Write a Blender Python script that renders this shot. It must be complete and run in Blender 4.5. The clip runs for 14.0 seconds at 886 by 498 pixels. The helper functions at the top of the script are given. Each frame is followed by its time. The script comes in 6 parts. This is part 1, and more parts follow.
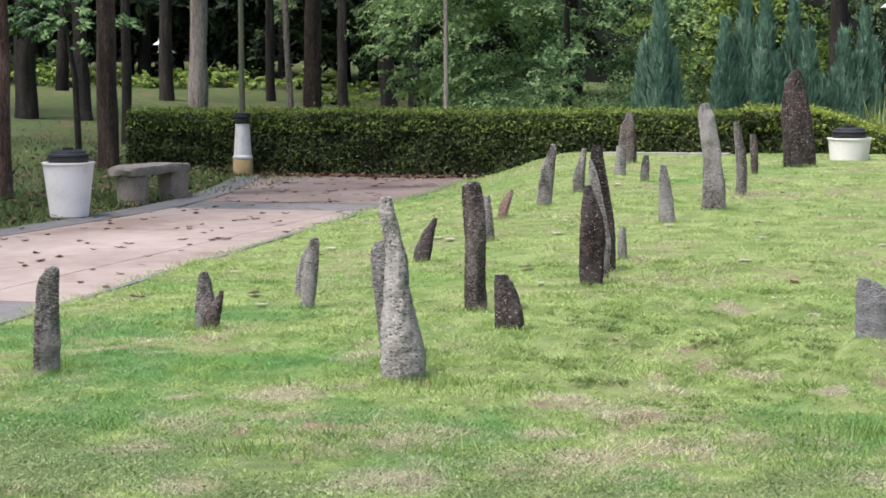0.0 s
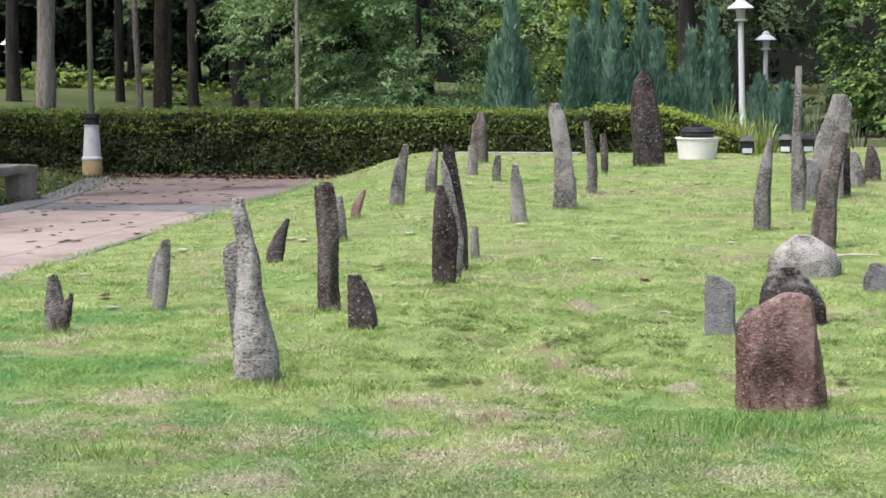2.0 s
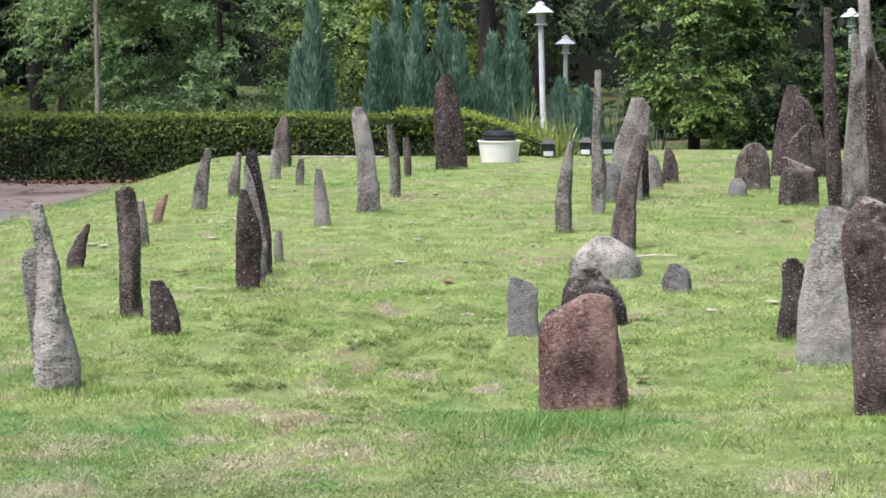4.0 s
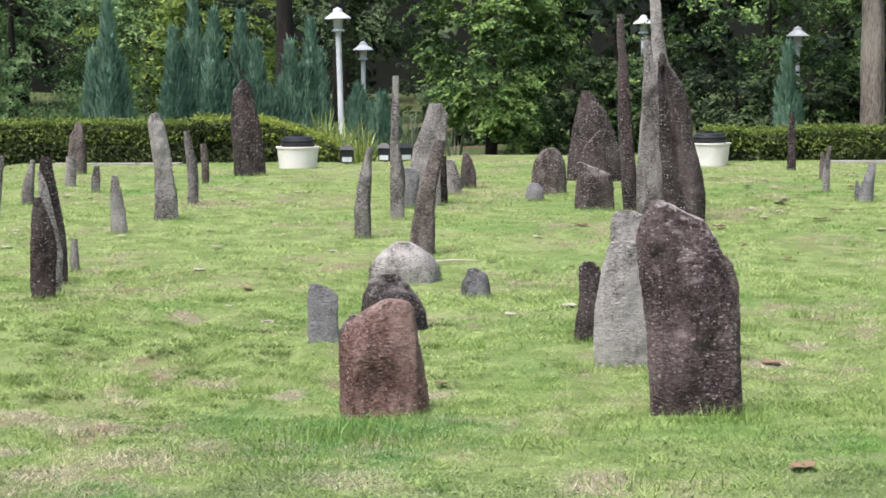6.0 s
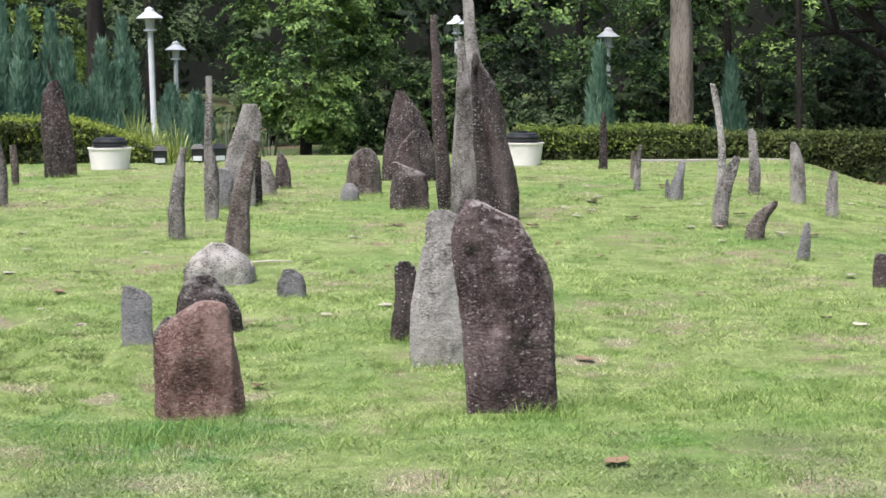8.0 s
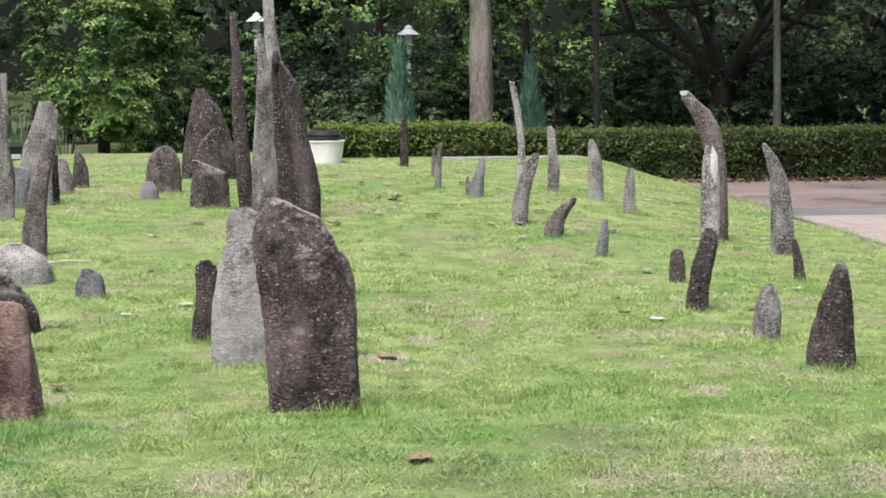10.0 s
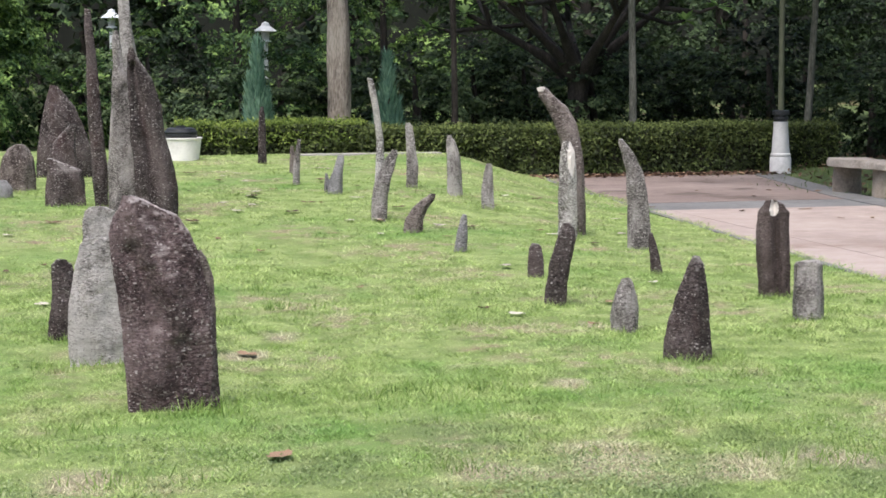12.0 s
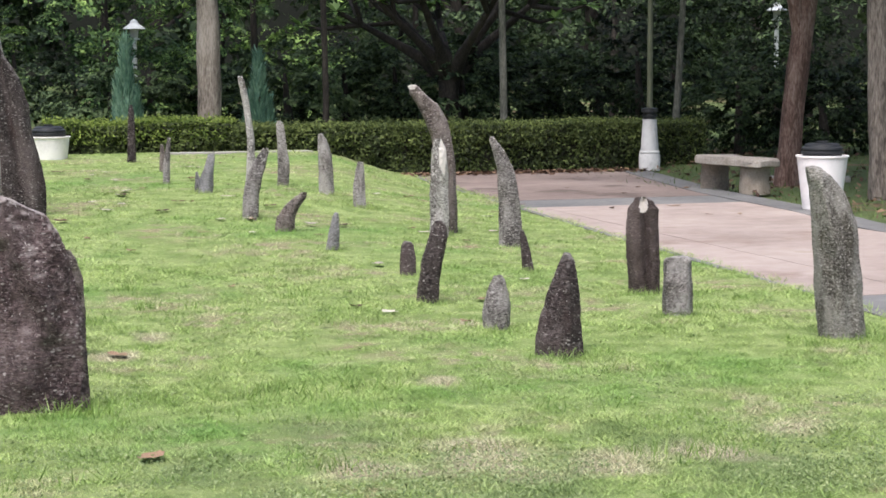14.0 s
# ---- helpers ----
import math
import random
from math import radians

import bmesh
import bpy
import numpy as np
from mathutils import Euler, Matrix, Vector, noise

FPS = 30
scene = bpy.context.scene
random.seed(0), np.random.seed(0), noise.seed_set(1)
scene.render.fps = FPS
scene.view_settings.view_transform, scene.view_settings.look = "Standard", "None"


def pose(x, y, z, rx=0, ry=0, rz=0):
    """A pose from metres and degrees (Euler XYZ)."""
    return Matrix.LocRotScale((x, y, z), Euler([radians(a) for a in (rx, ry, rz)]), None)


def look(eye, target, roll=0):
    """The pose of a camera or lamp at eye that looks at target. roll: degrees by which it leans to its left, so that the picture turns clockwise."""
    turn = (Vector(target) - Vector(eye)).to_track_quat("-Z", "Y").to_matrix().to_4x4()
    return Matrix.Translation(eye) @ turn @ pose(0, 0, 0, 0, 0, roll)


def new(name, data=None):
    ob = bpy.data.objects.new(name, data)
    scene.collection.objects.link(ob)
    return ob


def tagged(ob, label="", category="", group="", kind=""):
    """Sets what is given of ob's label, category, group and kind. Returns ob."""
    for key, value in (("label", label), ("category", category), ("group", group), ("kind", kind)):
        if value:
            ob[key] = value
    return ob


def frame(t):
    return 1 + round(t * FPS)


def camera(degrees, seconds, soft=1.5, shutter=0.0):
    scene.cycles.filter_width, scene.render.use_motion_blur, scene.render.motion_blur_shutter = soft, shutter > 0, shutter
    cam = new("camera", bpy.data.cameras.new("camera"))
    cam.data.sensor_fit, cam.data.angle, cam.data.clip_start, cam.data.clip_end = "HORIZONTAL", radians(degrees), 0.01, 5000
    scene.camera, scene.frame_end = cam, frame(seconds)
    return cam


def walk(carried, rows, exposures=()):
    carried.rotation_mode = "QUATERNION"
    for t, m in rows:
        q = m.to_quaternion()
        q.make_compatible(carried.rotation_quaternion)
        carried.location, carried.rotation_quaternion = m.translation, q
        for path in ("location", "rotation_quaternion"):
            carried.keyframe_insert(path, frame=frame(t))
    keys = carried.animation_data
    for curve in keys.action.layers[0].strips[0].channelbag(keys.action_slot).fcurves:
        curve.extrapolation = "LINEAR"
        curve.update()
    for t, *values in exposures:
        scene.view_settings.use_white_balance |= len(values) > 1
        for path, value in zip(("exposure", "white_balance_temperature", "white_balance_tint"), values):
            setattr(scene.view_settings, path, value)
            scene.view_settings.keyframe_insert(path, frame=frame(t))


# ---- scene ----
# ---------------------------------------------------------------- camera: a pan from a tripod
EYE = 1.65
cam = camera(25.6, 14.0, soft=1.65)
PAN = [
    (0, 0.000, -5.308, 0.279),
    (0.5, -0.749, -5.305, 0.309),
    (1, -1.904, -5.311, 0.292),
    (1.5, -3.090, -5.321, 0.323),
    (2, -4.337, -5.322, 0.283),
    (2.5, -5.712, -5.320, 0.307),
    (3, -7.219, -5.317, 0.293),
    (5.5, -14.485, -5.100, 0.244),
    (6, -16.025, -5.094, 0.256),
    (6.5, -17.392, -5.100, 0.201),
    (7, -18.770, -5.093, 0.203),
    (7.5, -19.951, -5.096, 0.166),
    (8, -21.461, -5.111, 0.240),
    (8.5, -23.006, -5.118, 0.226),
    (9, -24.639, -5.132, 0.202),
    (11.5, -30.393, -5.298, 0.171),
    (12, -31.451, -5.313, 0.236),
    (12.5, -32.532, -5.327, 0.206),
    (13, -33.622, -5.342, 0.234),
    (13.5, -34.468, -5.369, 0.200),
    (14, -35.225, -5.386, 0.236),
]
walk(cam, [(t, pose(0, 0, EYE, 0, 0, yaw + 17.6) @ pose(0, 0, 0, 90 + pitch) @ pose(0, 0, 0, 0, 0, -lean)) for t, yaw, pitch, lean in PAN])

# ---------------------------------------------------------------- light: a bright overcast sky
world = bpy.data.worlds.new("sky")
scene.world = world
world.use_nodes = True
wn = world.node_tree
sky = wn.nodes.new("ShaderNodeTexSky")
sky.sky_type, sky.sun_disc = "NISHITA", False
sky.sun_elevation, sky.sun_rotation = radians(65), radians(217)
sky.air_density, sky.dust_density, sky.ozone_density = 1.0, 4.0, 1.0
wn.links.new(sky.outputs[0], wn.nodes["Background"].inputs[0])
wn.nodes["Background"].inputs[1].default_value = 0.11
sun = new("sun", bpy.data.lights.new("sun", "SUN"))
sun.data.energy, sun.data.angle, sun.data.color = 2.7, radians(30), (1.0, 0.95, 0.95)
sun.matrix_world = look((-13, -17, 45), (0, 0, 0))
scene.view_settings.exposure = 0.87


# ---------------------------------------------------------------- materials
def material(name, colours, scale=6.0, rough=0.85, bump=0.3, bump_scale=40.0, fine=0.35, spread=0.0, island=0.0, metal=0.0, spots=None, detail=6.0, through_leaf=0.0, stretch=(1, 1, 1), world_space=False, gloss=0.5, span=0.4):
    """Colours: from dark to light along a noise. spots: (colour, scale, threshold) of a second pattern of stains."""
    m = bpy.data.materials.new(name)
    m.use_nodes = True
    n, l = m.node_tree.nodes, m.node_tree.links
    p = n["Principled BSDF"]
    p.inputs["Roughness"].default_value, p.inputs["Metallic"].default_value = rough, metal
    p.inputs["Specular IOR Level"].default_value = gloss
    if world_space:
        where = n.new("ShaderNodeNewGeometry").outputs["Position"]
    else:
        where = n.new("ShaderNodeTexCoord").outputs["Object"]
    mapping = n.new("ShaderNodeMapping")
    mapping.inputs["Scale"].default_value = stretch
    l.new(where, mapping.inputs["Vector"])
    info = n.new("ShaderNodeObjectInfo")
    if not world_space:
        shift = n.new("ShaderNodeVectorMath")
        shift.operation = "SCALE"
        shift.inputs[0].default_value = (37, 61, 23)
        l.new(info.outputs["Random"], shift.inputs["Scale"])
        l.new(shift.outputs[0], mapping.inputs["Location"])
    place = mapping.outputs[0]

    def noise_at(s, d, r=0.6):
        t = n.new("ShaderNodeTexNoise")
        t.inputs["Scale"].default_value, t.inputs["Detail"].default_value, t.inputs["Roughness"].default_value = s, d, r
        l.new(place, t.inputs["Vector"])
        return t.outputs["Fac"]

    def maths(op, a, b):
        t = n.new("ShaderNodeMath")
        t.operation = op
        for i, v in enumerate((a, b)):
            if isinstance(v, (int, float)):
                t.inputs[i].default_value = v
            else:
                l.new(v, t.inputs[i])
        return t.outputs[0]

    big, small = noise_at(scale, detail), noise_at(scale * 9, 4.0)
    fac = maths("ADD", maths("MULTIPLY", big, 1 - fine), maths("MULTIPLY", small, fine))
    if spread:
        fac = maths("ADD", fac, maths("MULTIPLY", maths("SUBTRACT", info.outputs["Random"], 0.5), spread))
    if island:
        geo = n.new("ShaderNodeNewGeometry")
        fac = maths("ADD", fac, maths("MULTIPLY", maths("SUBTRACT", geo.outputs["Random Per Island"], 0.5), island))
    ramp = n.new("ShaderNodeValToRGB")
    e = ramp.color_ramp.elements
    while len(e) < len(colours):
        e.new(0.5)
    for i, c in enumerate(colours):
        e[i].position = 0.5 - span / 2 + span * i / max(1, len(colours) - 1)
        e[i].color = (*c, 1)
    l.new(fac, ramp.inputs[0])
    colour = ramp.outputs[0]
    for tint, s, edge in (spots or ()):
        mix = n.new("ShaderNodeMix")
        mix.data_type = "RGBA"
        sharp = n.new("ShaderNodeMapRange")
        sharp.inputs["From Min"].default_value, sharp.inputs["From Max"].default_value = edge, edge + 0.07
        l.new(noise_at(s, 5.0, 0.65), sharp.inputs["Value"])
        l.new(sharp.outputs[0], mix.inputs["Factor"])
        l.new(colour, mix.inputs["A"])
        mix.inputs["B"].default_value = (*tint, 1)
        colour = mix.outputs["Result"]
    l.new(colour, p.inputs["Base Color"])
    if bump:
        b = n.new("ShaderNodeBump")
        b.inputs["Strength"].default_value, b.inputs["Distance"].default_value = bump, 0.03
        l.new(noise_at(bump_scale, 6.0, 0.7), b.inputs["Height"])
        l.new(b.outputs[0], p.inputs["Normal"])
    if through_leaf:
        t = n.new("ShaderNodeBsdfTranslucent")
        l.new(colour, t.inputs["Color"])
        mix = n.new("ShaderNodeMixShader")
        mix.inputs[0].default_value = through_leaf
        l.new(p.outputs[0], mix.inputs[1])
        l.new(t.outputs[0], mix.inputs[2])
        l.new(mix.outputs[0], n["Material Output"].inputs["Surface"])
    return m


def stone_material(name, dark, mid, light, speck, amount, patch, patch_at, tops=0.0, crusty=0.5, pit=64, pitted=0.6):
    """Weathered stone: mottled and gritty, with fine pale specks, lichen or stain patches and paler tops."""
    m = bpy.data.materials.new(name)
    m.use_nodes = True
    n, l = m.node_tree.nodes, m.node_tree.links
    p = n["Principled BSDF"]
    p.inputs["Roughness"].default_value, p.inputs["Specular IOR Level"].default_value = 0.93, 0.25
    info, coord, geo = n.new("ShaderNodeObjectInfo"), n.new("ShaderNodeTexCoord"), n.new("ShaderNodeNewGeometry")
    shift = n.new("ShaderNodeVectorMath")
    shift.operation = "SCALE"
    shift.inputs[0].default_value = (37, 61, 23)
    l.new(info.outputs["Random"], shift.inputs["Scale"])

    def grain(scale, detail, rough, stretch=(1, 1, 1)):
        mp = n.new("ShaderNodeMapping")
        mp.inputs["Scale"].default_value = stretch
        l.new(coord.outputs["Object"], mp.inputs["Vector"])
        l.new(shift.outputs[0], mp.inputs["Location"])
        t = n.new("ShaderNodeTexNoise")
        t.inputs["Scale"].default_value, t.inputs["Detail"].default_value, t.inputs["Roughness"].default_value = scale, detail, rough
        l.new(mp.outputs[0], t.inputs["Vector"])
        return t.outputs["Fac"]

    def maths(op, a, c):
        t = n.new("ShaderNodeMath")
        t.operation = op
        for k, v in enumerate((a, c)):
            if isinstance(v, (int, float)):
                t.inputs[k].default_value = v
            else:
                l.new(v, t.inputs[k])
        return t.outputs[0]

    def step(v, low, high):
        r = n.new("ShaderNodeMapRange")
        r.inputs["From Min"].default_value, r.inputs["From Max"].default_value = low, high
        l.new(v, r.inputs["Value"])
        return r.outputs[0]

    def mixed(fac, a, c):
        x = n.new("ShaderNodeMix")
        x.data_type = "RGBA"
        l.new(fac, x.inputs["Factor"])
        l.new(a, x.inputs["A"])
        x.inputs["B"].default_value = (*c, 1)
        return x.outputs["Result"]

    fine = grain(62, 4.0, 0.75, (0.75, 0.75, 1.7))
    blend = maths("ADD", maths("MULTIPLY", grain(4, 4.0, 0.55, (1, 1, 0.45)), 0.4), maths("MULTIPLY", fine, 0.6))
    blend = maths("ADD", blend, maths("MULTIPLY", maths("SUBTRACT", info.outputs["Random"], 0.5), 0.07))
    ramp = n.new("ShaderNodeValToRGB")
    e = ramp.color_ramp.elements
    e.new(0.5)
    for k, (c, at_) in enumerate(((dark, 0.425), (mid, 0.5), (light, 0.585))):
        e[k].color, e[k].position = (*c, 1), at_
    l.new(blend, ramp.inputs[0])
    colour = mixed(maths("MULTIPLY", step(grain(3.5, 5.0, 0.6, (1, 1, 0.5)), patch_at - 0.04, patch_at + 0.14), 0.7), ramp.outputs[0], patch)
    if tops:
        # faces that point up are mixed towards the speck colour
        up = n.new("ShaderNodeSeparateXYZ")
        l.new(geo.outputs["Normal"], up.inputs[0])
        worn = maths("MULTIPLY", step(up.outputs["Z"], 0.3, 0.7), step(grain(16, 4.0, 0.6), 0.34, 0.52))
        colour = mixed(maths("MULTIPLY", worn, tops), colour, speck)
    colour = mixed(step(grain(68, 3.0, 0.6), amount + 0.02, amount + 0.07), colour, speck)
    blotch = maths("MULTIPLY", step(grain(24, 5.0, 0.75, (1, 1, 1.3)), 0.54, 0.64), 0.4)
    colour = mixed(blotch, colour, tuple(0.35 * s + 0.65 * c for s, c in zip(speck, light)))

    def spots(scale, stretch, low, high, share):
        """Crisp spots, a share of the cells of a Voronoi pattern."""
        mp = n.new("ShaderNodeMapping")
        mp.inputs["Scale"].default_value = stretch
        l.new(coord.outputs["Object"], mp.inputs["Vector"])
        l.new(shift.outputs[0], mp.inputs["Location"])
        t = n.new("ShaderNodeTexVoronoi")
        t.inputs["Scale"].default_value = scale
        l.new(mp.outputs[0], t.inputs["Vector"])
        pick = n.new("ShaderNodeSeparateColor")
        l.new(t.outputs["Color"], pick.inputs[0])
        ragged = maths("ADD", t.outputs["Distance"], maths("MULTIPLY", maths("SUBTRACT", grain(90, 2.0, 0.5), 0.5), 0.5))
        return maths("MULTIPLY", step(ragged, high, low), step(pick.outputs[0], 1 - share, 1.02 - share))

    pits = spots(pit, (0.8, 0.8, 1.7), 0.2, 0.36, 0.42)
    crust = maths("MULTIPLY", step(grain(5.5, 5.0, 0.62, (1, 1, 0.4)), 0.5, 0.6), crusty)
    colour = mixed(crust, colour, tuple(1.12 * c for c in light))
    # shade inside the sunken pits is put into their colour too
    colour = mixed(maths("MULTIPLY", pits, pitted), colour, tuple(0.8 * c for c in dark))
    flecks = spots(38, (0.8, 0.8, 1.6), 0.22, 0.34, 0.36)
    crowd = step(grain(4.2, 4.0, 0.65), 0.42, 0.62)
    colour = mixed(maths("MULTIPLY", maths("MULTIPLY", flecks, crowd), 0.9), colour, speck)
    l.new(colour, p.inputs["Base Color"])
    b = n.new("ShaderNodeBump")
    b.inputs["Strength"].default_value, b.inputs["Distance"].default_value = 1.0, 0.045
    relief = maths("ADD", maths("MULTIPLY", grain(60, 5.0, 0.75, (0.8, 0.8, 1.6)), 0.75), maths("MULTIPLY", grain(12, 4.0, 0.6), 0.3))
    l.new(maths("SUBTRACT", relief, maths("MULTIPLY", pits, 0.22 * 64 / pit)), b.inputs["Height"])
    l.new(b.outputs[0], p.inputs["Normal"])
    return m


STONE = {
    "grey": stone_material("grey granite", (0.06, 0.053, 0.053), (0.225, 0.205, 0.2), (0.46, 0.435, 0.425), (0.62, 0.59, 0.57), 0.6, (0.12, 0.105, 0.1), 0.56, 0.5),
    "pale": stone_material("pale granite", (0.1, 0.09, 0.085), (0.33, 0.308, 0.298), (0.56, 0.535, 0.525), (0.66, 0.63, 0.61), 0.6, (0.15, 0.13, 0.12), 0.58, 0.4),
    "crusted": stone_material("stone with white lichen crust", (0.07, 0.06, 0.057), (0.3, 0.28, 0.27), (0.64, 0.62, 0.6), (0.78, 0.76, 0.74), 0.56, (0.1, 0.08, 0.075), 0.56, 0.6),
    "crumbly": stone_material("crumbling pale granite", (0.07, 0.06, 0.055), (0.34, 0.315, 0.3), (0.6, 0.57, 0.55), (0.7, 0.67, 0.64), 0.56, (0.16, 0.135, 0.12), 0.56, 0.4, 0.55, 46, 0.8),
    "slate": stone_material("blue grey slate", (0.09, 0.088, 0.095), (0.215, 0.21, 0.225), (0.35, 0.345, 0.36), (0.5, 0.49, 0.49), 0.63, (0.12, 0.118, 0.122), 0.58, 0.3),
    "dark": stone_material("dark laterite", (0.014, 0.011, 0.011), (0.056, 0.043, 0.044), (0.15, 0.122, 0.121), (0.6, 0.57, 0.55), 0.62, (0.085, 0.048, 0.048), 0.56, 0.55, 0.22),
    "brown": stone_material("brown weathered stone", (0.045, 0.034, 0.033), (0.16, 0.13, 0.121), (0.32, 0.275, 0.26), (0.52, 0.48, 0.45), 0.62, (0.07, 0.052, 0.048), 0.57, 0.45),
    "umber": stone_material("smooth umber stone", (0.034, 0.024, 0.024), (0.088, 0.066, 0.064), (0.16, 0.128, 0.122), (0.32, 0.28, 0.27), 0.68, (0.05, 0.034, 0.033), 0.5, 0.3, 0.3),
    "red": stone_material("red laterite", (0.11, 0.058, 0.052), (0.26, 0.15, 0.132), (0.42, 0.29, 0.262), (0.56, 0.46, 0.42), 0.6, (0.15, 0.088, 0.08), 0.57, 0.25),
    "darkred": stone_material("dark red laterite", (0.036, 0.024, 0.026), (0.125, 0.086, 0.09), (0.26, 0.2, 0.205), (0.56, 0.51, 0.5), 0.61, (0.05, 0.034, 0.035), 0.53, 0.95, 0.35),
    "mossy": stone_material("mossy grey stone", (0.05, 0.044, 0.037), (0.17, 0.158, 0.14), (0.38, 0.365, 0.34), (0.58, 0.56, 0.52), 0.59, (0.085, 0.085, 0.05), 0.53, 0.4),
}
WHITE_CHIP = material("freshly broken pale stone", [(0.45, 0.41, 0.38), (0.72, 0.68, 0.65)], 12, 0.85, 0.5, 60)


LUSH = [(-4.4, 8.2, 0.8), (-3.2, 8.5, 0.45), (-4.9, 9.3, 0.6), (-2.5, 7.5, 0.5), (-4.1, 9.9, 0.4), (-1.5, 7.5, 0.35), (-5.82, 10.90, 0.90), (-5.12, 11.87, 0.55), (-5.10, 9.87, 0.60), (-2.56, 8.44, 0.50), (-0.66, 8.82, 0.80), (-3.77, 7.29, 0.70)]
STRAW = [(-2.75, 8.15, 0.22), (-2.2, 8.45, 0.16), (-1.3, 8.6, 0.14), (-2.05, 9.05, 0.12), (-3.45, 9.35, 0.14), (-4.2, 8.9, 0.12), (-3.9, 7.6, 0.2), (-1.1, 9.9, 0.1), (2.6, 7.4, 0.22), (3.6, 7.5, 0.22), (-3.76, 9.06, 0.26), (-1.88, 8.86, 0.26), (-2.32, 9.30, 0.20), (-1.89, 7.96, 0.26), (-2.52, 7.30, 0.33), (-4.91, 10.85, 0.13), (-3.77, 10.43, 0.20), (-1.89, 9.59, 0.20), (-1.59, 8.31, 0.20), (-3.94, 8.19, 0.20), (-3.26, 6.97, 0.20), (-0.31, 9.96, 0.13), (2.71, 7.78, 0.33), (3.12, 7.39, 0.26), (3.07, 9.62, 0.12), (3.88, 11.67, 0.13), (2.09, 7.62, 0.26), (3.04, 9.59, 0.15), (1.53, 10.92, 0.20), (-0.54, 7.75, 0.23), (0.35, 7.74, 0.26), (-1.93, 8.89, 0.20), (4.14, 7.84, 0.20), (1.84, 11.55, 0.17), (-1.53, 10.22, 0.17), (-2.02, 12.71, 0.20)]
BARE = [(-1.88, 8.91, 0.11), (-3.52, 8.05, 0.05), (-3.04, 7.56, 0.05), (-2.39, 9.11, 0.09), (-3.14, 9.51, 0.08), (-1.87, 8.92, 0.07), (3.05, 9.54, 0.03), (-1.53, 8.96, 0.08)]
OLIVE = [(-1.6, 6.95, 0.5), (0.2, 6.9, 0.5), (1.4, 7.0, 0.45), (2.5, 6.9, 0.5), (-4.3, 7.5, 0.4), (-3.79, 6.93, 0.55), (-3.09, 7.02, 0.50), (-3.77, 7.54, 0.50), (-2.90, 7.79, 0.30), (3.57, 7.00, 0.50), (3.43, 7.80, 0.35), (2.17, 8.37, 0.40), (-2.08, 7.43, 0.40), (-0.91, 7.66, 0.40), (1.39, 7.84, 0.40)]


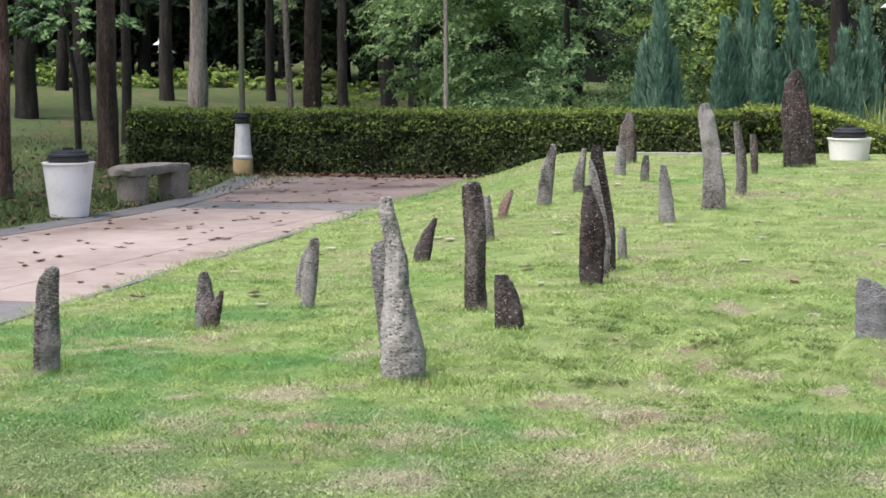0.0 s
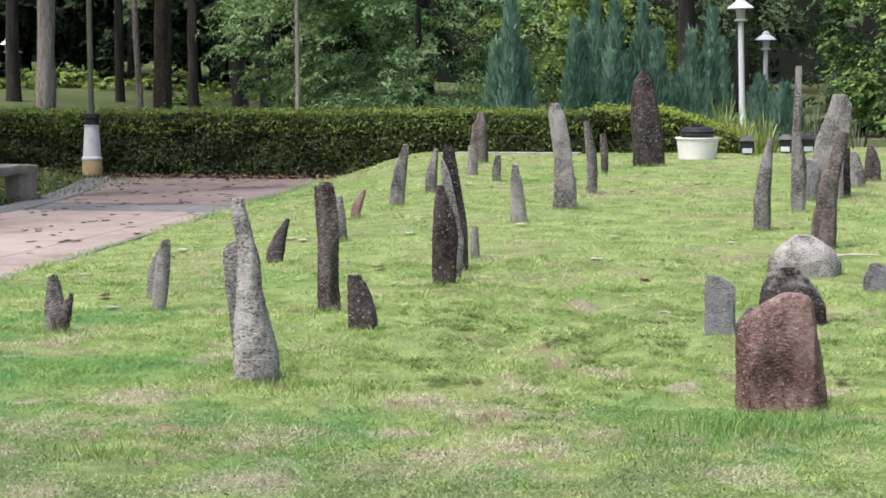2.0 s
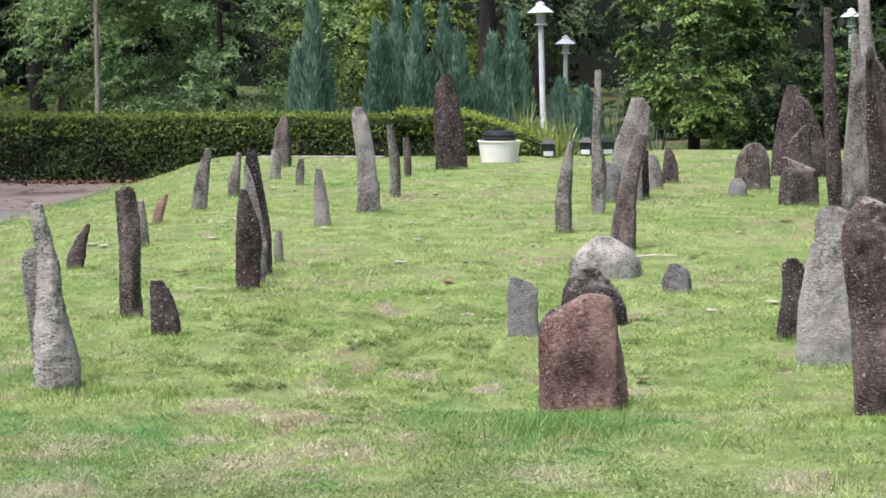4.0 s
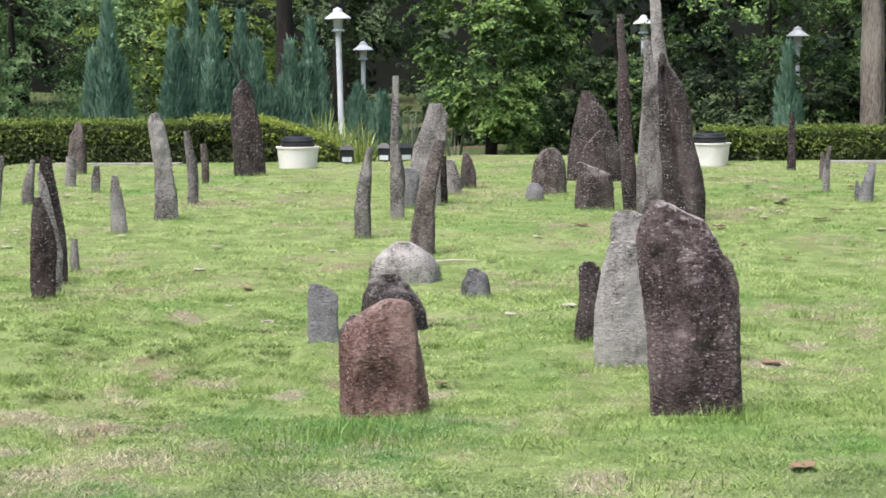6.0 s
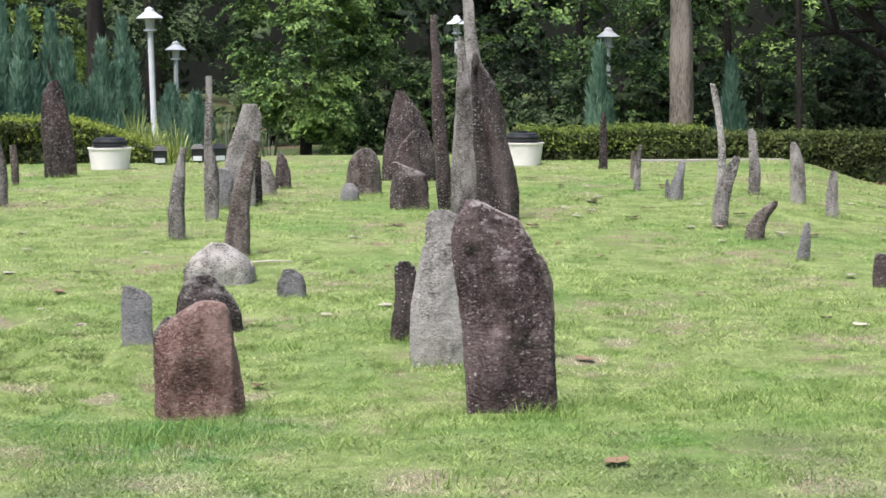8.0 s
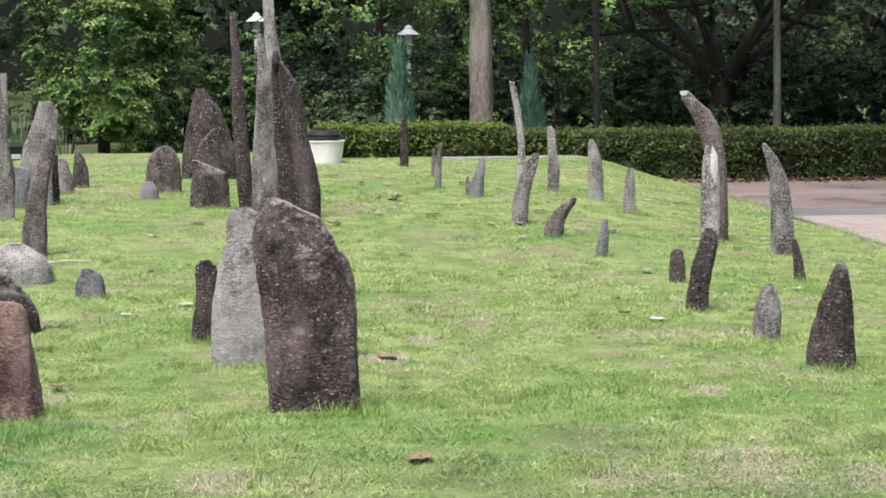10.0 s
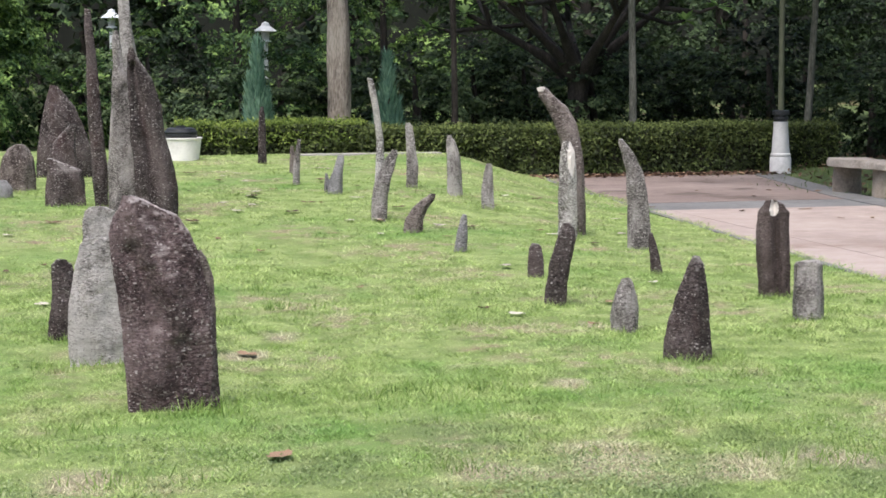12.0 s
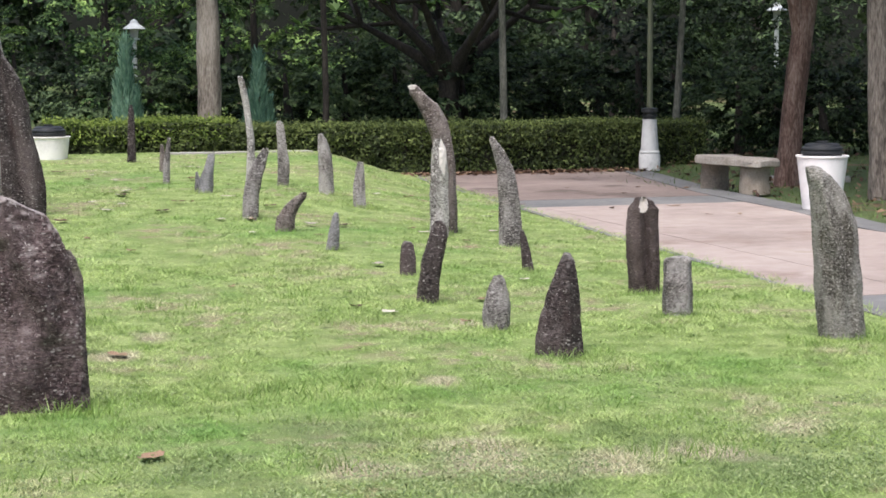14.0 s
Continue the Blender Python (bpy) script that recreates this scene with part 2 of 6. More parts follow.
def grass_material(name, blade):
    """Lawn: yellow green with lush, straw and bare patches that lie where they lie; blades vary one by one."""
    m = bpy.data.materials.new(name)
    m.use_nodes = True
    n, l = m.node_tree.nodes, m.node_tree.links
    p = n["Principled BSDF"]
    p.inputs["Roughness"].default_value = 0.65 if blade else 0.95
    p.inputs["Specular IOR Level"].default_value = 0.3 if blade else 0.2
    geo = n.new("ShaderNodeNewGeometry")

    def patch(scale, low, high, detail=4.0, shift=0.0, rough=0.6):
        s = n.new("ShaderNodeMapping")
        s.inputs["Location"].default_value = (shift, shift * 1.7, 0)
        l.new(geo.outputs["Position"], s.inputs["Vector"])
        t = n.new("ShaderNodeTexNoise")
        t.inputs["Scale"].default_value, t.inputs["Detail"].default_value, t.inputs["Roughness"].default_value = scale, detail, rough
        l.new(s.outputs[0], t.inputs["Vector"])
        r = n.new("ShaderNodeMapRange")
        r.interpolation_type = "SMOOTHSTEP"
        r.inputs["From Min"].default_value, r.inputs["From Max"].default_value = low, high
        l.new(t.outputs["Fac"], r.inputs["Value"])
        return r.outputs[0]

    def mixed(fac, a, c):
        x = n.new("ShaderNodeMix")
        x.data_type = "RGBA"
        l.new(fac, x.inputs["Factor"])
        for key, v in (("A", a), ("B", c)):
            if isinstance(v, tuple):
                x.inputs[key].default_value = (*v, 1)
            else:
                l.new(v, x.inputs[key])
        return x.outputs["Result"]

    colour = mixed(patch(3.5, 0.35, 0.65, 6.0), (0.218, 0.31, 0.096), (0.362, 0.45, 0.178))
    colour = mixed(patch(0.42, 0.5, 0.75, 3.0, 5.0), colour, (0.16, 0.305, 0.075))
    ragged = n.new("ShaderNodeTexNoise")
    ragged.inputs["Scale"].default_value, ragged.inputs["Detail"].default_value = 2.6, 5.0
    l.new(geo.outputs["Position"], ragged.inputs["Vector"])

    def spots_at(places):
        """A mask that is ragged at its edge round each of some places of the lawn."""
        total = None
        for x, y, r in places:
            d = n.new("ShaderNodeVectorMath")
            d.operation = "DISTANCE"
            flat_ = n.new("ShaderNodeVectorMath")
            flat_.operation = "MULTIPLY"
            flat_.inputs[1].default_value = (1, 0.75, 0)
            l.new(geo.outputs["Position"], flat_.inputs[0])
            l.new(flat_.outputs[0], d.inputs[0])
            d.inputs[1].default_value = (x, y * 0.75, 0)
            s = n.new("ShaderNodeMath")
            s.operation = "MULTIPLY_ADD"
            l.new(ragged.outputs["Fac"], s.inputs[0])
            s.inputs[1].default_value = 2.6 * r
            l.new(d.outputs["Value"], s.inputs[2])
            m_ = n.new("ShaderNodeMapRange")
            m_.inputs["From Min"].default_value, m_.inputs["From Max"].default_value = 1.6 * r, 2.3 * r
            m_.inputs["To Min"].default_value, m_.inputs["To Max"].default_value = 0.85, 0.0
            l.new(s.outputs[0], m_.inputs["Value"])
            if total is None:
                total = m_.outputs[0]
            else:
                mx = n.new("ShaderNodeMath")
                mx.operation = "MAXIMUM"
                l.new(total, mx.inputs[0])
                l.new(m_.outputs[0], mx.inputs[1])
                total = mx.outputs[0]
        return total

    colour = mixed(spots_at(LUSH), colour, (0.125, 0.275, 0.085))
    colour = mixed(patch(7.0, 0.55, 0.75, 5.0, 2.0), colour, (0.11, 0.175, 0.05))
    colour = mixed(spots_at(OLIVE), colour, (0.18, 0.25, 0.096))
    colour = mixed(spots_at(STRAW), colour, (0.5, 0.465, 0.335) if blade else (0.38, 0.335, 0.24))
    colour = mixed(spots_at(BARE), colour, (0.33, 0.24, 0.18))
    dry = n.new("ShaderNodeMath")
    dry.operation = "MULTIPLY"
    l.new(patch(0.8, 0.46, 0.66, 3.0, 11.0), dry.inputs[0])
    l.new(patch(4.5, 0.42, 0.62, 5.0, 8.0, 0.7), dry.inputs[1])
    colour = mixed(dry.outputs[0], colour, (0.44, 0.42, 0.28) if blade else (0.34, 0.30, 0.19))
    soil = n.new("ShaderNodeMath")
    soil.operation = "MULTIPLY"
    l.new(patch(1.6, 0.58, 0.68, 4.0, 21.0), soil.inputs[0])
    l.new(dry.outputs[0], soil.inputs[1])
    colour = mixed(soil.outputs[0], colour, (0.32, 0.225, 0.165))
    if blade:
        v = n.new("ShaderNodeMapRange")
        v.inputs["To Min"].default_value, v.inputs["To Max"].default_value = 0.85, 1.5
        l.new(geo.outputs["Random Per Island"], v.inputs["Value"])
        s = n.new("ShaderNodeVectorMath")
        s.operation = "SCALE"
        l.new(colour, s.inputs[0])
        l.new(v.outputs[0], s.inputs["Scale"])
        colour = s.outputs[0]
    l.new(colour, p.inputs["Base Color"])
    if not blade:
        tone = n.new("ShaderNodeVectorMath")
        tone.operation = "SCALE"
        tone.inputs["Scale"].default_value = 0.78
        l.new(colour, tone.inputs[0])
        l.new(tone.outputs[0], p.inputs["Base Color"])
        t = n.new("ShaderNodeTexNoise")
        t.inputs["Scale"].default_value, t.inputs["Detail"].default_value, t.inputs["Roughness"].default_value = 45.0, 5.0, 0.7
        l.new(geo.outputs["Position"], t.inputs["Vector"])
        bp = n.new("ShaderNodeBump")
        bp.inputs["Strength"].default_value, bp.inputs["Distance"].default_value = 0.9, 0.03
        l.new(t.outputs["Fac"], bp.inputs["Height"])
        l.new(bp.outputs[0], p.inputs["Normal"])
    if blade:
        t = n.new("ShaderNodeBsdfTranslucent")
        l.new(colour, t.inputs["Color"])
        x = n.new("ShaderNodeMixShader")
        x.inputs[0].default_value = 0.35
        l.new(p.outputs[0], x.inputs[1])
        l.new(t.outputs[0], x.inputs[2])
        l.new(x.outputs[0], n["Material Output"].inputs["Surface"])
    return m


WOOD_BLADE = material("woodland grass blades", [(0.05, 0.09, 0.022), (0.1, 0.16, 0.04), (0.17, 0.21, 0.07)], 0.6, 0.6, 0, 1, 0.4, island=0.4, world_space=True, through_leaf=0.25)
TURF, BLADE = grass_material("turf", False), grass_material("lawn grass blades", True)
WEED = material("small weed leaves", [(0.1, 0.15, 0.052), (0.19, 0.265, 0.1), (0.33, 0.385, 0.185)], 2.5, 0.6, 0, 1, 0.3, island=0.42, world_space=True, through_leaf=0.25)
BLADE_DEEP = material("deep green shaded tussock blades", [(0.07, 0.12, 0.03), (0.13, 0.2, 0.05), (0.22, 0.3, 0.09)], 2, 0.6, 0, 1, 0.3, island=0.4, world_space=True, through_leaf=0.25)
BLADE_LUSH = material("lush grass blades", [(0.12, 0.22, 0.045), (0.2, 0.32, 0.07), (0.3, 0.42, 0.12)], 2, 0.55, 0, 1, 0.3, island=0.4, world_space=True, through_leaf=0.3)
REED = material("yellow green reed blades", [(0.13, 0.19, 0.04), (0.28, 0.36, 0.09), (0.44, 0.5, 0.18)], 2, 0.5, 0, 1, 0.3, island=0.6, through_leaf=0.3)
FAN = material("dull green fan leaf", [(0.03, 0.05, 0.025), (0.07, 0.1, 0.05)], 2, 0.5, 0, 1, 0.3, island=0.6, through_leaf=0.2)
ROUGH_GRASS = material("woodland grass", [(0.035, 0.055, 0.016), (0.065, 0.1, 0.026), (0.11, 0.14, 0.045)], 0.5, 0.95, 0.8, 30, 0.5, world_space=True, spots=[((0.13, 0.085, 0.05), 0.8, 0.56), ((0.16, 0.11, 0.07), 4, 0.62)])
TERRACOTTA = material("worn pink concrete", [(0.2, 0.158, 0.14), (0.305, 0.25, 0.226), (0.4, 0.345, 0.315)], 0.5, 0.9, 0.25, 70, 0.35, world_space=True, spots=[((0.22, 0.165, 0.14), 0.45, 0.57), ((0.3, 0.25, 0.21), 2.5, 0.62)])
DAMP = material("damp stained pink concrete", [(0.12, 0.09, 0.08), (0.2, 0.155, 0.138), (0.285, 0.23, 0.208)], 0.5, 0.85, 0.25, 70, 0.35, world_space=True, spots=[((0.1, 0.075, 0.065), 0.6, 0.56)])
GREY_BAND = material("grey concrete band", [(0.09, 0.09, 0.092), (0.145, 0.145, 0.145), (0.21, 0.207, 0.2)], 0.8, 0.9, 0.3, 70, 0.4, world_space=True)
JOINT = material("dirt in a joint", [(0.05, 0.045, 0.035), (0.11, 0.1, 0.06)], 3, 0.95, 0.5, 40)
KERB = material("weathered concrete kerb", [(0.25, 0.24, 0.22), (0.4, 0.39, 0.36)], 3, 0.9, 0.4, 40)
CONCRETE = material("rough cast concrete", [(0.17, 0.14, 0.115), (0.32, 0.27, 0.225), (0.44, 0.385, 0.33)], 5, 0.92, 0.9, 35, 0.5, 0.1)
SLAB = material("lichen grey slab", [(0.14, 0.12, 0.1), (0.28, 0.25, 0.22), (0.42, 0.385, 0.345)], 4, 0.9, 0.8, 35, 0.5, 0.1)
TUB = material("white painted tub", [(0.68, 0.65, 0.65), (0.86, 0.83, 0.84), (0.9, 0.87, 0.88)], 3, 0.6, 0.1, 40, 0.3, spots=[((0.35, 0.33, 0.29), 3.5, 0.68)])
BLACK = material("black plastic", [(0.012, 0.013, 0.016), (0.03, 0.032, 0.036)], 8, 0.45, 0.1, 60)
WHITE = material("white painted metal", [(0.52, 0.56, 0.6), (0.66, 0.69, 0.72)], 6, 0.45, 0.05, 40)
WHITE_BASE = material("white painted concrete", [(0.42, 0.42, 0.42), (0.6, 0.6, 0.6), (0.68, 0.68, 0.67)], 6, 0.75, 0.2, 40)
STAINED = material("soil stained paint", [(0.3, 0.2, 0.09), (0.42, 0.33, 0.18)], 6, 0.85, 0.2, 40)
GREEN_POLE = material("olive painted steel", [(0.075, 0.085, 0.05), (0.12, 0.13, 0.085)], 8, 0.5, 0.05, 60)
BARK = {
    "brown": material("brown bark", [(0.025, 0.016, 0.012), (0.075, 0.05, 0.037), (0.15, 0.105, 0.08)], 5, 0.95, 1.0, 16, 0.5, 0.15, span=0.24, stretch=(1, 1, 0.25)),
    "pale": material("pale flaking bark", [(0.07, 0.056, 0.048), (0.22, 0.185, 0.16), (0.38, 0.335, 0.3)], 5, 0.95, 1.0, 14, 0.5, 0.1, span=0.24, stretch=(1, 1, 0.2)),
    "dark": material("dark bark", [(0.008, 0.007, 0.006), (0.025, 0.02, 0.017), (0.055, 0.046, 0.04)], 5, 0.95, 1.0, 16, 0.5, 0.15, span=0.24, stretch=(1, 1, 0.3)),
    "grey": material("grey green bark", [(0.04, 0.042, 0.034), (0.1, 0.102, 0.085), (0.18, 0.18, 0.155)], 5, 0.95, 1.0, 16, 0.5, 0.1, span=0.24, stretch=(1, 1, 0.25)),
    "red": material("reddish bark", [(0.045, 0.026, 0.02), (0.14, 0.082, 0.065), (0.28, 0.2, 0.17)], 5, 0.95, 1.0, 16, 0.5, 0.1, span=0.24, stretch=(1, 1, 0.25)),
}
LEAF = {
    # glossy and mid: broad noise puts lit and shaded lobes into the leaf colour
    "glossy": material("dark glossy leaves", [(0.022, 0.05, 0.02), (0.09, 0.17, 0.055), (0.28, 0.42, 0.125)], 0.75, 0.62, 0, 1, 0.15, 0.1, island=0.22, span=0.2, detail=3.0, gloss=0.2, through_leaf=0.25),
    "mid": material("mid green leaves", [(0.05, 0.108, 0.055), (0.165, 0.285, 0.13), (0.36, 0.51, 0.225)], 0.7, 0.62, 0, 1, 0.15, 0.15, island=0.22, span=0.2, detail=3.0, gloss=0.2, through_leaf=0.3),
    "light": material("yellow green leaves", [(0.12, 0.2, 0.045), (0.26, 0.37, 0.09), (0.42, 0.52, 0.16)], 0.8, 0.62, 0, 1, 0.3, 0.1, island=0.3, span=0.3, gloss=0.2, through_leaf=0.35),
    # dark and deep: the wood's shade is put into the leaf colour
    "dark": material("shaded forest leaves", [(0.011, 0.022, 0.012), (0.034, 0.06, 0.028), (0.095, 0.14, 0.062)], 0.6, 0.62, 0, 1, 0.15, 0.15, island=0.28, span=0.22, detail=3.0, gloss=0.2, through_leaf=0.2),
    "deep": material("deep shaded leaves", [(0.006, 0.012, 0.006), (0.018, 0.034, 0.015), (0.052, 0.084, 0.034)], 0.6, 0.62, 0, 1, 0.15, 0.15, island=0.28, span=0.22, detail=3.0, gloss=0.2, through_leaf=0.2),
    "rosette": material("fresh green rosette leaves", [(0.13, 0.25, 0.06), (0.26, 0.42, 0.11), (0.42, 0.58, 0.2)], 0.8, 0.5, 0, 1, 0.3, 0.1, island=0.4, span=0.3, gloss=0.4, through_leaf=0.35),
    "blue": material("blue green juniper needles", [(0.085, 0.175, 0.13), (0.165, 0.295, 0.22), (0.28, 0.43, 0.32)], 1.5, 0.6, 0, 1, 0.3, 0.08, island=0.3, span=0.3, gloss=0.2, through_leaf=0.2),
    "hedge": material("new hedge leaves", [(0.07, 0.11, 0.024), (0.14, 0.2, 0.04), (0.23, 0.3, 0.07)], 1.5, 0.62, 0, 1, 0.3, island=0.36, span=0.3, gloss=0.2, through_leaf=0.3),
    # darker copy of the hedge leaves, shade put into the colour
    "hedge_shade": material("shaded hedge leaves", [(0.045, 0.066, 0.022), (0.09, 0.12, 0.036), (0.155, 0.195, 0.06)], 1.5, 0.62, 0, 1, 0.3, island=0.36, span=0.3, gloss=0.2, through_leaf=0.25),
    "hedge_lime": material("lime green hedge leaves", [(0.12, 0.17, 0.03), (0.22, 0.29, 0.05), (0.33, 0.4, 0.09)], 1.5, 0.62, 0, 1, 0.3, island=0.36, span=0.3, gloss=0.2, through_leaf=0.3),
    "hedge_dark": material("dark hedge leaves", [(0.022, 0.031, 0.013), (0.053, 0.073, 0.025), (0.11, 0.145, 0.044)], 1.5, 0.62, 0, 1, 0.3, island=0.4, span=0.3, gloss=0.2, through_leaf=0.2),
}
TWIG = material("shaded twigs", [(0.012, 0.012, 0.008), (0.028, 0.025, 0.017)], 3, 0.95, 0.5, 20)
FOREST_SHADE = material("far forest", [(0.001, 0.002, 0.001), (0.003, 0.005, 0.002), (0.012, 0.018, 0.008)], 0.5, 0.95, 0, 1, 0.5, world_space=True)
DRY_LEAF = material("fallen brown leaf", [(0.05, 0.025, 0.016), (0.115, 0.064, 0.038), (0.24, 0.155, 0.095)], 20, 0.8, 0.3, 60, 0.3, spread=0.5, island=0.5)
PALE_LEAF = material("fallen bleached leaf", [(0.3, 0.27, 0.22), (0.5, 0.47, 0.4)], 20, 0.8, 0.3, 60, 0.3, spread=0.3)


# ---------------------------------------------------------------- helpers for meshes
def mesh_object(name, bm, mat, parent=None, label="", smooth=True, crease=38):
    me = bpy.data.meshes.new(name)
    bm.to_mesh(me)
    bm.free()
    me.materials.append(mat)
    if smooth:
        me.shade_smooth()
        me.set_sharp_from_angle(angle=radians(crease))
    ob = new(name, me)
    if parent:
        ob.parent = parent
    if label:
        ob["label"] = label
    return ob


def part(name, bm, mat, parent, label="", smooth=True):
    return mesh_object(name, bm, mat, parent, label, smooth)


def arrays_object(name, verts, faces, mat, parent=None, label="", smooth=False):
    """One mesh from numpy arrays: faces all with the same number of corners."""
    me = bpy.data.meshes.new(name)
    count, k = faces.shape
    me.vertices.add(len(verts))
    me.vertices.foreach_set("co", np.asarray(verts, dtype=np.float32).ravel())
    me.loops.add(count * k)
    me.loops.foreach_set("vertex_index", faces.astype(np.int32).ravel())
    me.polygons.add(count)
    me.polygons.foreach_set("loop_start", np.arange(0, count * k, k, dtype=np.int32))
    me.update(calc_edges=True)
    me.validate()
    me.materials.append(mat)
    if smooth:
        me.shade_smooth()
    ob = new(name, me)
    if parent:
        ob.parent = parent
    if label:
        ob["label"] = label
    return ob


def rings(bm, loops, cap=True):
    made = [[bm.verts.new(p) for p in ring] for ring in loops]
    for a, b in zip(made, made[1:]):
        n = len(a)
        for i in range(n):
            bm.faces.new((a[i], a[(i + 1) % n], b[(i + 1) % n], b[i]))
    if cap:
        bm.faces.new(made[0][::-1])
        bm.faces.new(made[-1])
    return bm


def lathe(profile, n=24, centre=(0, 0)):
    """A turned body: profile of (radius, z)."""
    return rings(bmesh.new(), [[(centre[0] + r * math.cos(2 * math.pi * i / n), centre[1] + r * math.sin(2 * math.pi * i / n), z) for i in range(n)] for r, z in profile])


def box(size, at=(0, 0, 0), bevel=0.01):
    bm = bmesh.new()
    bmesh.ops.create_cube(bm, size=1)
    for v in bm.verts:
        v.co = Vector((v.co.x * size[0] + at[0], v.co.y * size[1] + at[1], v.co.z * size[2] + at[2]))
    if bevel:
        bmesh.ops.bevel(bm, geom=bm.edges[:], offset=bevel, segments=2, affect="EDGES")
    return bm


def thing(name, m, label, category, group=""):
    ob = new(name)
    ob.matrix_basis = m
    return tagged(ob, label, category, group)


def smoothstep(a):
    a = min(1.0, max(0.0, a))
    return a * a * (3 - 2 * a)


# ---------------------------------------------------------------- ground
def half_width(y):
    """Half of the lawn's width between the two paved strips."""
    return 6.45 + 0.105 * max(y - 10, 0) if y < 27 else 8.235 + 0.25 * (y - 27)


def mound(x, y):
    """Height of the lawn."""
    return 0.38 * smoothstep((half_width(y) - abs(x)) / (3.6 - 1.9 * smoothstep((y - 18) / 9.0))) * smoothstep((y - 9) / 16.0)


def lawn_height(x, y):
    """The lawn's surface with its bumps and a patch of tussocks."""
    tussock = math.exp(-((x + 1.9) / 1.5) ** 2 - ((y - 11.2) / 1.9) ** 2)
    return mound(x, y) + 0.004 + 0.016 * noise.noise((x * 3.4, y * 3.4, 3)) + 0.018 * noise.noise((x * 0.7, y * 0.7, 9)) + 0.13 * tussock * noise.noise((x * 4.5, y * 3.6, 5))


def terrain(x, y):
    """Height of the ground outside the plaza: it climbs gently into the wood."""
    d = max(0.0, math.hypot(x, y * 0.9) - 25.0)
    side = smoothstep((abs(x) - 10.6) / 2.0) if y < 29 else 1.0
    climb = 0.5 + 0.5 * smoothstep((-x - 15.0) / 13.0)
    return -0.03 + side * climb * (0.046 * d if d < 40 else 1.84 + 0.02 * (d - 40))


def sheet(name, xs, ys, height, mat, parent=None):
    xs, ys = list(xs), list(ys)
    verts = np.array([(x, y, height(x, y)) for y in ys for x in xs])
    nx = len(xs)
    i, j = np.meshgrid(np.arange(nx - 1), np.arange(len(ys) - 1))
    a = (j * nx + i).ravel()
    return arrays_object(name, verts, np.stack([a, a + 1, a + nx + 1, a + nx], 1), mat, parent, smooth=True)


def ground_height(x, y):
    inside = abs(x) < 12.6 and y < 30.5
    return -0.05 if inside else terrain(x, y) + 0.05 * noise.noise((x * 0.3, y * 0.3, 0))


axis_x = [-400, -250, -150, -100, -75] + [x * 1.0 for x in range(-60, 61)] + [75, 100, 150, 250, 400]
axis_y = [-300, -120, -60, -30] + [y * 1.0 for y in range(-15, 80)] + [90, 120, 180, 300, 500]
tagged(sheet("ground", axis_x, axis_y, ground_height, ROUGH_GRASS), "woodland grass with fallen leaves around the plaza", "ground", kind="structure")

lawn_y = np.concatenate([np.arange(-6.0, 6.0, 0.4), np.arange(6.0, 31.01, 0.12)])
lawn_u = np.linspace(-1, 1, 181)
lv = np.array([(u * half_width(y), y, lawn_height(u * half_width(y), y)) for y in lawn_y for u in lawn_u])
gi, gj = np.meshgrid(np.arange(180), np.arange(len(lawn_y) - 1))
ga = (gj * 181 + gi).ravel()
lawn = tagged(arrays_object("lawn", lv, np.stack([ga, ga + 1, ga + 182, ga + 181], 1), TURF, smooth=True), "mown lawn on a low mound with dry patches", "lawn", kind="structure")


def blades(rng, count, y0, y1, tall, wide):
    """Grass blades on the lawn between two distances."""
    y = np.sqrt(rng.uniform(y0 ** 2, y1 ** 2, count))
    reach = np.minimum(np.array([half_width(v) for v in y]), y * 0.62 + 0.6)
    x = rng.uniform(-1, 1, count) * reach
    z = np.array([lawn_height(a, b) for a, b in zip(x, y)])
    a = rng.uniform(0, 2 * np.pi, count)
    lump = np.array([noise.noise((p * 5, q * 5, 2)) + noise.noise((p * 1.3, q * 1.3, 7)) for p, q in zip(x, y)])
    fine = np.array([noise.noise((p * 11, q * 8, 12)) for p, q in zip(x, y)])
    h = tall * rng.uniform(0.4, 1.2, count) * np.clip(0.95 + 1.0 * lump + 0.9 * fine, 0.5, 2.6)
    lean = rng.normal(0, 1.25, (count, 2)) * h[:, None]
    side = np.stack([np.cos(a), np.sin(a)], 1) * wide * rng.uniform(0.6, 1.3, count)[:, None]
    base = np.stack([x, y, z - 0.004], 1)
    v = np.empty((count, 3, 3))
    v[:, 0] = base
    v[:, 0, :2] -= side
    v[:, 1] = base
    v[:, 1, :2] += side
    v[:, 2] = base
    v[:, 2, :2] += lean
    v[:, 2, 2] += h
    return v.reshape(-1, 3), np.arange(count * 3).reshape(-1, 3)


rng = np.random.default_rng(4)
for spec in ((330000, 6.5, 10.5, 0.021, 0.0036), (200000, 10.5, 15.0, 0.022, 0.005), (110000, 15.0, 22.0, 0.022, 0.006), (40000, 22.0, 29.0, 0.02, 0.009)):
    v, f = blades(rng, *spec)
    tagged(arrays_object("lawn_grass", v, f, BLADE), "short green and straw coloured grass blades", "grass", kind="stuff")

